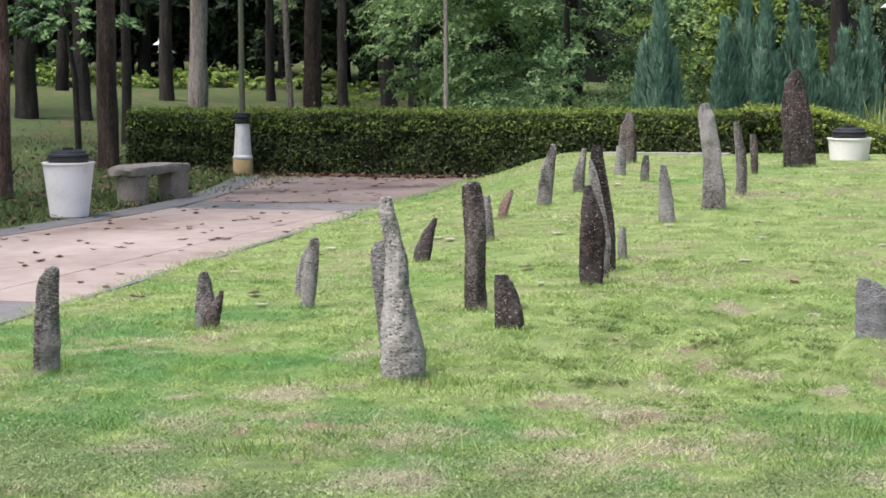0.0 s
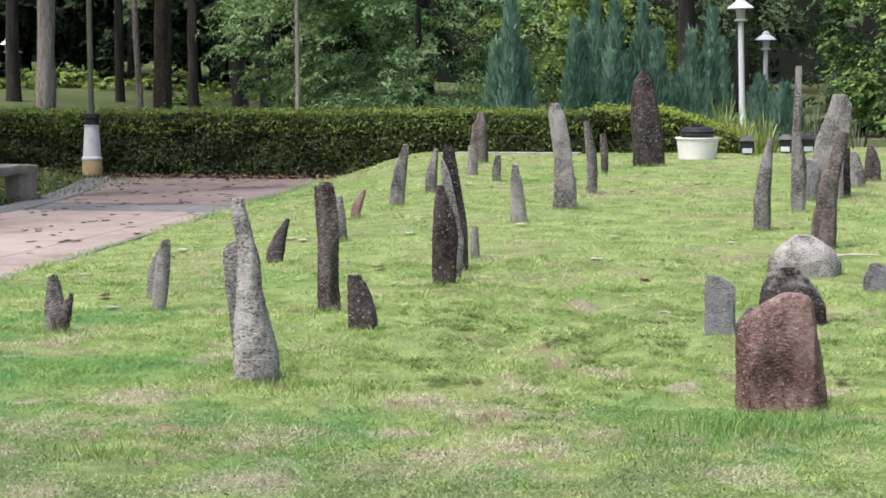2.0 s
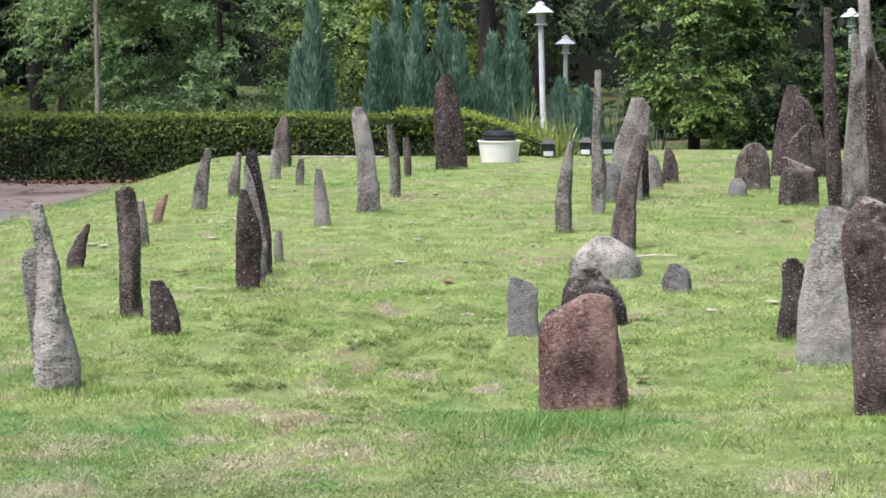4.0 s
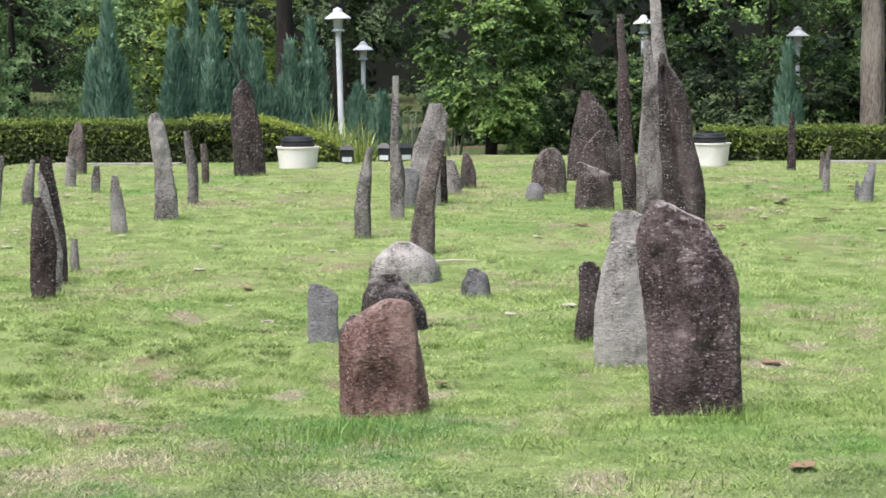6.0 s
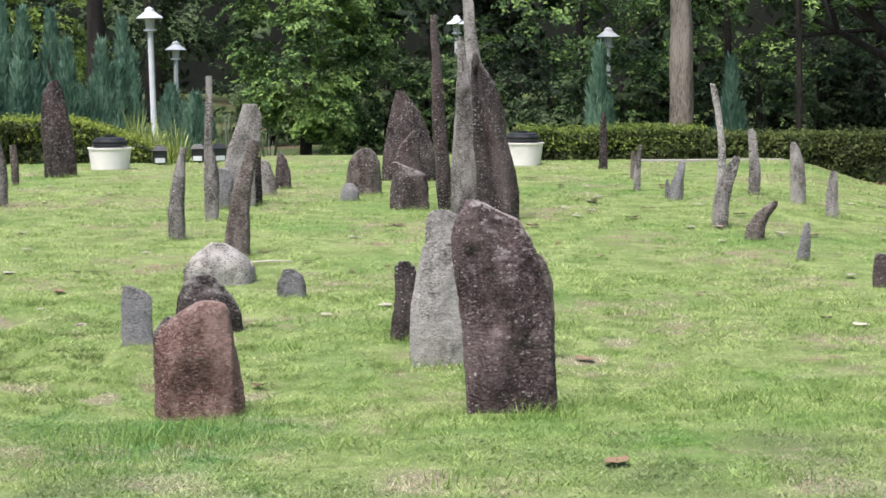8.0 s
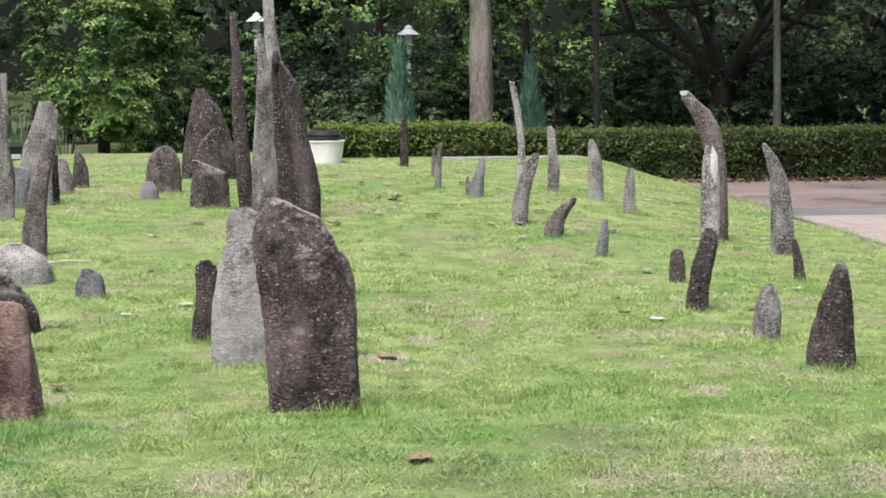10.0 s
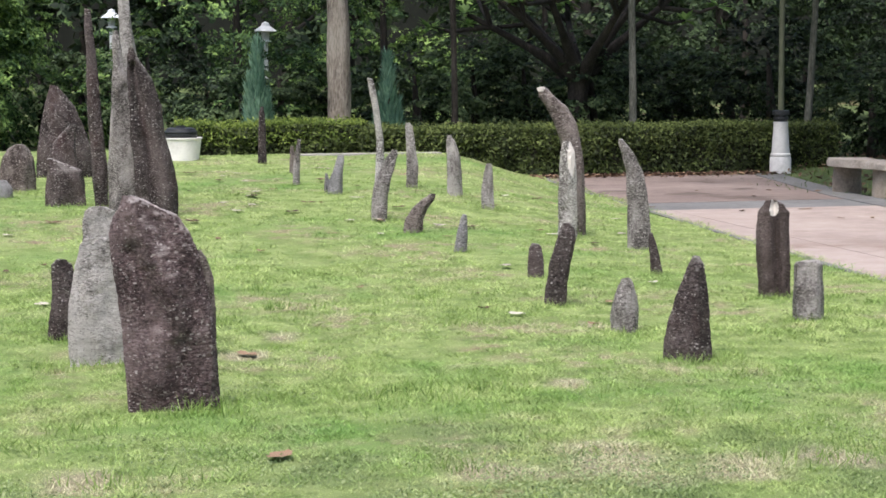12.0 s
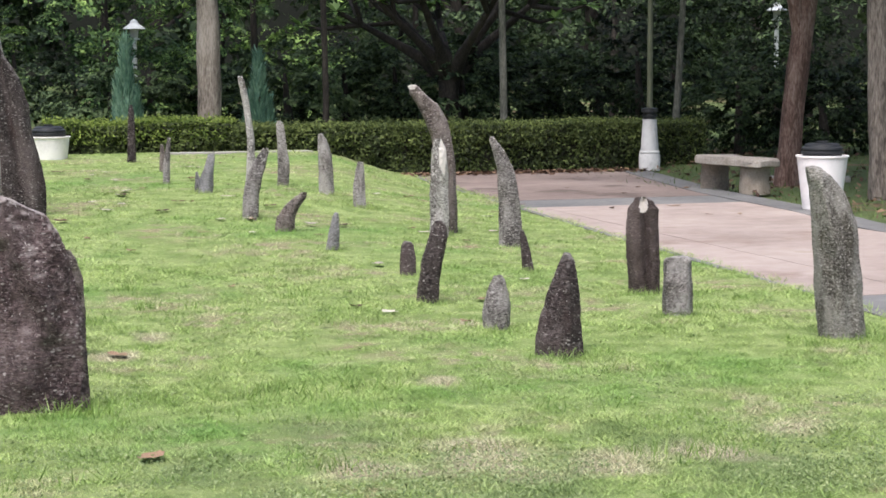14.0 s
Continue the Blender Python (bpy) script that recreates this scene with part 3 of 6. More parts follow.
# paved strips on both sides of the lawn
def strip(name, mat, left, right, y0, y1, z, steps=40):
    """A sheet with thickness between two edge functions of y."""
    bm = bmesh.new()
    rows = []
    for i in range(steps + 1):
        y = y0 + (y1 - y0) * i / steps
        l, r = left(y), right(y)
        rows.append([bm.verts.new((l, y, z)), bm.verts.new((r, y, z)), bm.verts.new((r, y, z - 0.08)), bm.verts.new((l, y, z - 0.08))])
    for a, b in zip(rows, rows[1:]):
        for i in range(4):
            bm.faces.new((a[i], a[(i + 1) % 4], b[(i + 1) % 4], b[i]))
    bm.faces.new(rows[0])
    bm.faces.new(rows[-1][::-1])
    bmesh.ops.recalc_face_normals(bm, faces=bm.faces)
    return mesh_object(name, bm, mat, smooth=False)


def outer(y, s=-1):
    """Distance of the plaza's outer edge from the middle line, on the west (-1) or east (1) side."""
    if s < 0:
        return float(np.interp(y, (19.5, 21.5, 23.5, 25.5, 28.2), (10.48, 10.58, 10.92, 11.45, 12.3)))
    return float(np.interp(y, (17.5, 19.5, 21.3, 23.0, 25.0, 28.2), (10.35, 10.8, 11.0, 11.2, 11.6, 12.3)))


for s, side_name in ((-1, "west"), (1, "east")):
    pave = new("pavement_" + side_name)
    tagged(pave, "worn pink concrete plaza with grey bands and fallen leaves", "pavement", kind="structure")
    cuts = [(-6.0, 1.3), (2.4, 11.2), (12.3, 21.2), (22.4, 28.15)]
    for y0, y1 in cuts:
        inner_edge = lambda y: s * (half_width(y) - 0.02)
        split = lambda y: s * (half_width(y) * 0.35 + 7.7 * 0.65 + 0.25)
        edge = lambda y: s * (outer(y, s) - 0.45)
        for a, b in ((inner_edge, lambda y: split(y) - s * 0.006), (lambda y: split(y) + s * 0.006, edge)):
            o = strip("paving_slab", DAMP if y0 > 20 else TERRACOTTA, a, b, y0, y1, 0.0)
            o.parent = pave
    for y0, y1 in ((1.31, 2.39), (11.21, 12.29), (21.21, 22.39)):
        o = strip("paving_band", GREY_BAND, inner_edge, edge, y0, y1, -0.003, 6)
        o.parent = pave
        o["label"] = "grey concrete band"
    o = strip("paving_border", GREY_BAND, lambda y: s * (outer(y, s) - 0.44), lambda y: s * outer(y, s), -6.0, 28.15, 0.004)
    o.parent = pave
    o["label"] = "grey concrete border"
    under = strip("joint_bed", JOINT, inner_edge, lambda y: s * outer(y, s), -6.0, 28.15, -0.022)
    under.parent = pave
    o = strip("lawn_edging", GREY_BAND, lambda y: s * (half_width(y) - 0.02), lambda y: s * (half_width(y) + 0.05), -6.0, 28.1, 0.008)
    o.parent = pave

for s in (-1, 1):
    x0, x1 = (4.54, 6.42) if s < 0 else (4.65, 6.88)
    n = 3
    kerb = thing("kerb", pose(s * (x0 + x1) / 2, 28.05, 0.255), "weathered concrete kerb at the back of the mound", "kerb", "kerbs behind the mound")
    for i in range(n):
        w = (x1 - x0) / n
        part("kerb_stone", box((w - 0.012, 0.35, 0.3), ((i + 0.5) * w - (x1 - x0) / 2, 0, 0), 0.012), KERB, kerb, smooth=False)


# ---------------------------------------------------------------- standing stones
STONE_WORDS = {
    "grey": "weathered grey granite standing stone with lichen", "pale": "pale speckled granite standing stone",
    "slate": "blue grey slate stone set in the grass", "dark": "dark laterite standing stone with pale lichen specks",
    "brown": "brown weathered standing stone", "red": "reddish laterite standing stone",
    "darkred": "broad dark red laterite slab with a slanting top", "mossy": "mossy grey standing stone with a slanting top",
    "crusted": "standing stone with a white lichen crust", "crumbly": "cracked pale granite standing stone with crumbling pits", "umber": "dark umber standing stone with a chipped top",
}
stone_count = 0


def stone(kind, x, y, depth, *levels, dense=1.0, rough=1.0):
    """An upright stone. levels: (height, left edge, right edge) from the foot to the tip, across the line of sight."""
    global stone_count
    stone_count += 1
    seed = stone_count * 7.31
    total = levels[-1][0]
    widest = max(r - l for _, l, r in levels)
    far = math.hypot(x, y)
    n = int(max(18, min(80, dense * widest / far * 1900)))
    m = int(max(16, min(110, dense * total / far * 950)))
    bm = bmesh.new()
    loops = []
    hs = [lv[0] for lv in levels]
    rng = np.random.default_rng(stone_count)
    sides = int(rng.integers(5, 8))
    turns = (np.arange(sides) + rng.uniform(-0.32, 0.32, sides)) * 2 * np.pi / sides + rng.uniform(0, 6)
    reach = rng.uniform(0.72, 1.0, sides)
    angles = 2 * np.pi * np.arange(n) / n
    for k in range(m + 1):
        q = k / m
        h = hs[0] + (hs[-1] - hs[0]) * (1 - (1 - q) ** 1.35)
        l = float(np.interp(h, hs, [lv[1] for lv in levels]))
        r = float(np.interp(h, hs, [lv[2] for lv in levels]))
        c, w = (l + r) / 2, (r - l) / 2
        d = depth * (0.55 * w + 0.45 * widest / 2) * (1 - 0.45 * smoothstep((h / total - 0.55) / 0.45))
        ring = []
        sway = 0.5 * noise.noise((seed, h * 2.2 / max(0.5, total), 4))
        cut = np.cos(angles[:, None] - turns[None, :] - sway)
        radial = 1 / np.maximum(cut / (reach * (1 + 0.12 * np.array([noise.noise((seed + 3 * f, h * 3.0, 8)) for f in range(sides)])))[None, :], 0.05).max(axis=1)
        fx, fy = radial * np.cos(angles), radial * np.sin(angles)
        fx = (fx - (fx.max() + fx.min()) / 2) / ((fx.max() - fx.min()) / 2)
        fy = fy / np.abs(fy).max()
        for i in range(n):
            a = angles[i]
            ca, sa = math.cos(a), math.sin(a)
            e = 0.72
            px = c + w * (0.25 * math.copysign(abs(ca) ** e, ca) + 0.75 * fx[i])
            py = d * (0.25 * math.copysign(abs(sa) ** e, sa) + 0.75 * fy[i])
            p = Vector((px * 9, py * 9, h * 5)) + Vector((seed, seed * 2, 0))
            j = 0.10 * noise.noise(p * 0.7) + 0.05 * noise.noise(p * 1.9) + 0.03 * noise.noise(p * 4.3) + 0.04 * noise.noise(p * 9)
            j *= rough * max(0.35, min(1.0, w / 0.06))
            grain = widest * min(1.0, 0.16 / widest)
            ring.append((px + ca * j * grain * 0.6, py + sa * j * grain * 1.2, h + 0.012 * noise.noise(p * 1.7) * (q > 0.9)))
        loops.append(ring)
    rings(bm, loops)
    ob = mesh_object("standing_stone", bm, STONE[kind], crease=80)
    ob.matrix_basis = pose(x, y, mound(x, y), 0, 0, -math.degrees(math.atan2(x, y)))
    words = STONE_WORDS[kind]
    words = ("tall " if total > 1.0 else "small " if total < 0.35 else "") + words
    if total < 0.75 * widest:
        words = words.replace("standing stone", "low rounded stone")
    return tagged(ob, words, "standing stone", "standing stones on the lawn")


stone("grey", -5.24, 9.37, 0.5, (-0.07, -0.073, 0.072), (0.19, -0.065, 0.083), (0.38, -0.057, 0.075), (0.47, -0.052, 0.077), (0.53, -0.03, 0.081), (0.58, 0.016, 0.077), (0.59, 0.038, 0.062))
stone("grey", -5.13, 11.21, 0.7, (-0.06, -0.046, 0.046), (0.14, -0.069, 0.073), (0.21, -0.06, 0.057), (0.3, -0.052, 0.04), (0.35, -0.04, 0.023), (0.37, -0.026, 0.013))
stone("brown", -5.09, 11.16, 0.6, (-0.06, -0.046, 0.046), (0.09, -0.03, 0.076), (0.16, 0.006, 0.087), (0.25, 0.075, 0.099))
stone("grey", -4.89, 12.33, 0.6, (-0.06, -0.044, 0.044), (0.17, -0.035, 0.069), (0.33, -0.014, 0.09), (0.45, 0.018, 0.091), (0.48, 0.046, 0.084))
stone("grey", -5.23, 13.02, 0.5, (-0.06, -0.037, 0.037), (0.17, -0.01, 0.079), (0.29, 0.032, 0.101), (0.34, 0.065, 0.093))
stone("crumbly", -3.29, 9.67, 0.75, (-0.06, -0.114, 0.114), (0.16, -0.118, 0.115), (0.34, -0.114, 0.074), (0.52, -0.098, 0.027), (0.67, -0.085, 0.016), (0.82, -0.107, -0.018), (0.91, -0.121, -0.044), (0.97, -0.118, -0.056), rough=1.2)
stone("grey", -3.58, 10.27, 0.5, (-0.06, -0.035, 0.035), (0.32, -0.074, 0.012), (0.45, -0.089, 0.013), (0.58, -0.1, 0.014), (0.64, -0.096, 0.002), (0.68, -0.068, -0.017))
stone("dark", -4.92, 14.89, 0.6, (-0.07, -0.069, 0.068), (0.13, -0.036, 0.106), (0.27, 0.024, 0.125), (0.33, 0.07, 0.139), (0.37, 0.107, 0.144))
stone("brown", -3.68, 12.30, 0.9, (-0.06, -0.079, 0.079), (0.2, -0.074, 0.075), (0.38, -0.062, 0.072), (0.57, -0.076, 0.069), (0.76, -0.087, 0.058), (0.83, -0.083, 0.044), (0.86, -0.053, 0.029), dense=2.0)
stone("grey", -4.78, 16.44, 0.6, (-0.06, -0.05, 0.05), (0.24, -0.059, 0.025), (0.41, -0.064, 0.001))
stone("red", -5.30, 18.60, 0.5, (-0.06, -0.053, 0.053), (0.16, -0.002, 0.099), (0.29, 0.099, 0.132))
stone("dark", -3.23, 11.56, 0.6, (-0.06, -0.102, 0.102), (0.12, -0.101, 0.074), (0.23, -0.105, 0.046), (0.3, -0.104, 0.014), (0.35, -0.094, -0.024))
stone("grey", -5.11, 19.56, 0.6, (-0.07, -0.082, 0.082), (0.21, -0.059, 0.105), (0.45, 0, 0.123), (0.56, 0.047, 0.14), (0.65, 0.082, 0.134))
stone("grey", -5.02, 20.72, 0.7, (-0.07, -0.071, 0.071), (0.2, -0.059, 0.077), (0.35, -0.004, 0.082), (0.49, 0.045, 0.094))
stone("dark", -3.27, 14.46, 0.6, (-0.07, -0.064, 0.064), (0.26, -0.074, 0.055), (0.47, -0.096, 0.033), (0.69, -0.126, 0.002), (0.86, -0.139, -0.032), (0.96, -0.118, -0.05))
stone("dark", -3.22, 13.69, 0.55, (-0.07, -0.082, 0.082), (0.14, -0.09, 0.093), (0.35, -0.09, 0.101), (0.51, -0.078, 0.076), (0.64, -0.066, 0.031), (0.72, -0.05, 0.002))
stone("pale", -3.22, 14.03, 0.3, (-0.06, -0.046, 0.046), (0.27, -0.063, 0.074), (0.56, -0.085, 0.019), (0.77, -0.098, -0.031), (0.89, -0.098, -0.077))
stone("grey", -3.30, 15.13, 0.6, (-0.06, -0.042, 0.042), (0.14, -0.043, 0.029), (0.26, -0.03, 0.019))
stone("grey", -5.01, 22.80, 0.8, (-0.07, -0.074, 0.074), (0.18, -0.054, 0.066), (0.36, -0.042, 0.059))
stone("brown", -5.44, 25.24, 0.6, (-0.07, -0.115, 0.115), (0.3, -0.124, 0.114), (0.48, -0.102, 0.098), (0.6, -0.043, 0.068), (0.68, -0.029, 0.053))
stone("grey", -4.55, 21.99, 0.7, (-0.07, -0.055, 0.055), (0.14, -0.049, 0.061), (0.3, -0.011, 0.053))
stone("grey", -3.44, 17.67, 0.6, (-0.07, -0.085, 0.085), (0.19, -0.081, 0.063), (0.34, -0.082, 0.037), (0.47, -0.072, 0.005), (0.54, -0.062, -0.011))
stone("grey", -3.23, 18.94, 0.8, (-0.07, -0.126, 0.126), (0.23, -0.111, 0.108), (0.45, -0.107, 0.073), (0.67, -0.126, 0.055), (0.83, -0.154, 0.026), (0.94, -0.16, -0.007), (1.03, -0.134, -0.063))
stone("grey", -3.19, 20.40, 0.6, (-0.07, -0.059, 0.059), (0.21, -0.055, 0.062), (0.45, -0.063, 0.048), (0.63, -0.082, 0.006), (0.77, -0.089, -0.03))
stone("brown", -3.48, 23.26, 0.8, (-0.07, -0.043, 0.043), (0.26, -0.052, 0.041), (0.48, -0.061, 0.018))
stone("dark", -3.14, 24.84, 0.7, (-0.07, -0.2, 0.2), (0.26, -0.225, 0.19), (0.54, -0.242, 0.144), (0.83, -0.245, 0.092), (1.04, -0.205, 0.047), (1.15, -0.157, 0.018), (1.22, -0.109, -0.018))
stone("slate", -1.04, 11.62, 0.35, (-0.06, -0.096, 0.096), (0.13, -0.093, 0.089), (0.31, -0.091, 0.088), (0.35, -0.084, 0.044), (0.38, -0.084, -0.033))
stone("red", -0.55, 9.40, 0.4, (-0.07, -0.222, 0.221), (0.12, -0.22, 0.212), (0.28, -0.224, 0.194), (0.36, -0.213, 0.178), (0.45, -0.181, 0.161), (0.52, -0.086, 0.149), (0.56, -0.005, 0.122), (0.57, 0.03, 0.098))
stone("dark", -0.65, 12.21, 0.5, (-0.07, -0.217, 0.216), (0.12, -0.207, 0.211), (0.23, -0.193, 0.151), (0.32, -0.148, 0.08), (0.37, -0.088, 0.024))
stone("dark", -0.84, 11.35, 0.5, (-0.06, -0.087, 0.087), (0.14, -0.085, 0.073), (0.2, -0.045, 0.047), (0.23, -0.013, 0.027))
stone("crumbly", -0.68, 14.56, 0.6, (-0.08, -0.274, 0.273), (0.11, -0.287, 0.263), (0.19, -0.225, 0.213), (0.26, -0.142, 0.108), (0.3, -0.079, 0.033))
stone("slate", -0.14, 13.80, 0.6, (-0.07, -0.123, 0.123), (0.1, -0.109, 0.095), (0.16, -0.082, 0.067), (0.2, -0.067, 0.019))
stone("grey", -1.19, 17.32, 0.7, (-0.07, -0.077, 0.077), (0.24, -0.074, 0.076), (0.44, -0.05, 0.075), (0.64, -0.006, 0.083), (0.82, 0.043, 0.097))
stone("grey", -0.96, 18.86, 0.6, (-0.07, -0.065, 0.065), (0.3, -0.072, 0.084), (0.52, -0.068, 0.066), (0.73, -0.064, 0.016), (1.06, -0.05, 0.025), (1.39, -0.036, 0.022))
stone("slate", -0.89, 19.90, 0.5, (-0.07, -0.108, 0.108), (0.21, -0.098, 0.1), (0.32, -0.099, 0.1), (0.42, -0.054, 0.059))
stone("grey", -0.72, 20.15, 0.4, (-0.06, -0.149, 0.149), (0.36, -0.181, 0.146), (0.59, -0.137, 0.189), (0.82, -0.053, 0.216), (0.96, -0.008, 0.214), (1.06, 0.031, 0.156))
stone("brown", -0.63, 16.18, 0.6, (-0.08, -0.113, 0.113), (0.27, -0.074, 0.12), (0.55, -0.021, 0.131), (0.78, 0.06, 0.189), (0.89, 0.101, 0.211), (0.95, 0.123, 0.196))
stone("dark", -0.57, 20.46, 0.6, (-0.07, -0.064, 0.064), (0.28, -0.055, 0.055), (0.5, -0.034, 0.048))
stone("grey", -0.47, 21.55, 0.5, (-0.07, -0.11, 0.11), (0.19, -0.099, 0.071), (0.31, -0.088, 0.033), (0.39, -0.065, -0.004))
stone("dark", -0.31, 22.50, 0.6, (-0.07, -0.089, 0.089), (0.19, -0.103, 0.08), (0.32, -0.086, 0.035), (0.41, -0.061, -0.017))
stone("brown", 0.58, 21.58, 0.5, (-0.07, -0.203, 0.203), (0.21, -0.188, 0.199), (0.37, -0.155, 0.175), (0.46, -0.092, 0.126), (0.51, -0.029, 0.077))
stone("slate", 0.41, 20.70, 0.6, (-0.07, -0.111, 0.111), (0.1, -0.097, 0.1), (0.19, -0.067, 0.035))
stone("dark", 1.18, 23.39, 0.4, (-0.07, -0.339, 0.339), (0.29, -0.323, 0.314), (0.56, -0.28, 0.248), (0.83, -0.23, 0.142), (1, -0.188, 0.008), (1.09, -0.154, -0.066))
stone("dark", 1.09, 22.14, 0.4, (-0.07, -0.177, 0.177), (0.3, -0.161, 0.16), (0.49, -0.095, 0.148), (0.62, 0.021, 0.149), (0.67, 0.073, 0.137))
stone("dark", 1.00, 19.78, 0.5, (-0.07, -0.201, 0.201), (0.18, -0.199, 0.197), (0.36, -0.181, 0.175), (0.41, -0.186, 0.043), (0.48, -0.185, -0.139))
stone("dark", 1.34, 19.52, 0.7, (-0.07, -0.068, 0.068), (0.43, -0.099, 0.054), (0.99, -0.129, 0.006), (1.56, -0.131, -0.035), (1.78, -0.141, -0.062), (1.96, -0.14, -0.078))
stone("grey", 1.53, 18.87, 0.5, (-0.07, -0.181, 0.181), (0.48, -0.174, 0.177), (1.02, -0.134, 0.081), (1.45, -0.111, -0.009), (1.7, -0.112, -0.043), (1.76, -0.097, -0.059))
stone("pale", 1.70, 19.50, 0.4, (-0.06, -0.207, 0.206), (0.99, -0.192, 0.086), (1.49, -0.156, 0.01), (1.77, -0.164, -0.042), (2.1, -0.183, -0.073), (2.19, -0.162, -0.106))
great_stone = stone("dark", 1.81, 18.66, 0.45, (-0.08, -0.187, 0.186), (0.28, -0.226, 0.189), (0.45, -0.228, 0.16), (0.76, -0.257, 0.078), (1.03, -0.264, 0.049), (1.3, -0.277, -0.038), (1.51, -0.274, -0.173), (1.6, -0.253, -0.211))
slab_stone = stone("darkred", 0.98, 9.41, 0.35, (-0.08, -0.225, 0.224), (0.09, -0.231, 0.218), (0.26, -0.246, 0.206), (0.42, -0.26, 0.191), (0.59, -0.274, 0.166), (0.75, -0.297, 0.122), (0.86, -0.308, 0.08), (0.95, -0.284, 0.024), (0.99, -0.262, -0.071), (1.04, -0.24, -0.191))
stone("brown", 1.275, 11.03, 0.4, (-0.06, -0.106, 0.106), (0.26, -0.091, 0.113), (0.45, -0.077, 0.102), (0.55, -0.045, 0.066), (0.61, -0.014, 0.031))
stone("pale", 0.71, 10.85, 0.4, (-0.07, -0.158, 0.158), (0.16, -0.165, 0.151), (0.35, -0.159, 0.135), (0.54, -0.118, 0.118), (0.67, -0.096, 0.086), (0.71, -0.065, 0.061))
stone("pale", 0.80, 11.88, 0.4, (-0.06, -0.097, 0.097), (0.56, -0.105, 0.098), (0.7, -0.105, 0.108), (0.77, -0.095, 0.094), (0.79, -0.071, 0.039))
stone("dark", 0.54, 11.78, 0.6, (-0.07, -0.076, 0.076), (0.16, -0.055, 0.075), (0.29, -0.038, 0.075), (0.4, -0.045, 0.096), (0.46, -0.038, 0.089), (0.49, -0.014, 0.054))
stone("dark", 3.84, 25.50, 0.7, (-0.07, -0.063, 0.063), (0.39, -0.049, 0.055), (0.69, -0.034, 0.04), (0.77, -0.012, 0.025))
stone("brown", 3.90, 23.44, 0.8, (-0.07, -0.041, 0.041), (0.26, -0.028, 0.027), (0.34, -0.021, 0.013))
stone("grey", 3.66, 21.76, 0.8, (-0.07, -0.041, 0.041), (0.24, -0.029, 0.047), (0.52, 0.021, 0.059))
stone("slate", 3.85, 20.46, 0.6, (-0.07, -0.084, 0.084), (0.15, -0.049, 0.095), (0.33, 0.011, 0.112), (0.42, 0.04, 0.112))
stone("slate", 3.83, 20.72, 0.6, (-0.07, -0.046, 0.046), (0.13, -0.034, 0.021), (0.21, -0.028, -0.004))
stone("grey", 3.79, 17.89, 0.7, (-0.07, -0.076, 0.076), (0.22, -0.067, 0.085), (0.43, -0.021, 0.126), (0.54, 0.036, 0.161), (0.62, 0.088, 0.182), (0.66, 0.129, 0.176))
stone("crusted", 3.82, 18.08, 0.6, (-0.06, -0.05, 0.05), (0.42, -0.021, 0.069), (0.74, -0.007, 0.061), (1.05, -0.041, 0.022), (1.27, -0.084, -0.021), (1.33, -0.09, -0.042))
stone("grey", 4.84, 21.07, 0.6, (-0.07, -0.068, 0.068), (0.29, -0.058, 0.078), (0.53, -0.06, 0.039), (0.69, -0.073, 0.019), (0.73, -0.061, -0.018))
stone("grey", 5.18, 20.46, 0.7, (-0.07, -0.093, 0.093), (0.25, -0.083, 0.078), (0.44, -0.085, 0.058), (0.59, -0.086, 0.009), (0.67, -0.081, -0.039))
stone("grey", 5.26, 19.39, 0.6, (-0.07, -0.068, 0.068), (0.26, -0.065, 0.059), (0.4, -0.038, 0.052), (0.47, -0.017, 0.04))
stone("brown", 3.87, 16.85, 0.5, (-0.07, -0.094, 0.094), (0.13, -0.06, 0.103), (0.23, 0.008, 0.146), (0.3, 0.086, 0.2), (0.35, 0.165, 0.214))
stone("slate", 3.98, 15.56, 0.5, (-0.07, -0.064, 0.064), (0.14, -0.029, 0.067), (0.28, 0.006, 0.061), (0.31, 0.024, 0.056))
hooked = stone("brown", 5.56, 17.30, 0.7, (-0.06, -0.084, 0.084), (0.36, -0.096, 0.071), (0.62, -0.113, 0.06), (0.88, -0.167, 0.027), (1.04, -0.219, -0.011), (1.2, -0.298, -0.1), (1.29, -0.362, -0.21), (1.38, -0.383, -0.299), dense=2.0)
split_stone = stone("crusted", 5.34, 16.90, 0.6, (-0.06, -0.092, 0.092), (0.38, -0.094, 0.08), (0.64, -0.08, 0.074), (0.79, -0.065, 0.057), (0.89, -0.05, 0.016), dense=2.0)
stone("dark", 3.87, 12.55, 0.7, (-0.07, -0.073, 0.073), (0.14, -0.061, 0.093), (0.3, -0.033, 0.112), (0.45, 0.017, 0.14), (0.53, 0.041, 0.132), (0.56, 0.056, 0.102))
stone("grey", 5.74, 16.12, 0.6, (-0.08, -0.105, 0.104), (0.19, -0.099, 0.109), (0.44, -0.099, 0.085), (0.69, -0.113, 0.035), (0.84, -0.153, -0.039), (0.94, -0.182, -0.113), (0.97, -0.177, -0.143))
stone("dark", 5.20, 14.15, 0.6, (-0.07, -0.055, 0.055), (0.15, -0.068, 0.015), (0.28, -0.077, -0.024), (0.33, -0.072, -0.046))
stone("dark", 4.17, 13.99, 0.7, (-0.07, -0.064, 0.064), (0.14, -0.067, 0.06), (0.23, -0.054, 0.044), (0.26, -0.032, 0.023))
stone("grey", 3.94, 11.31, 0.6, (-0.07, -0.084, 0.084), (0.12, -0.094, 0.084), (0.23, -0.066, 0.074), (0.3, -0.038, 0.056), (0.34, -0.02, 0.032))
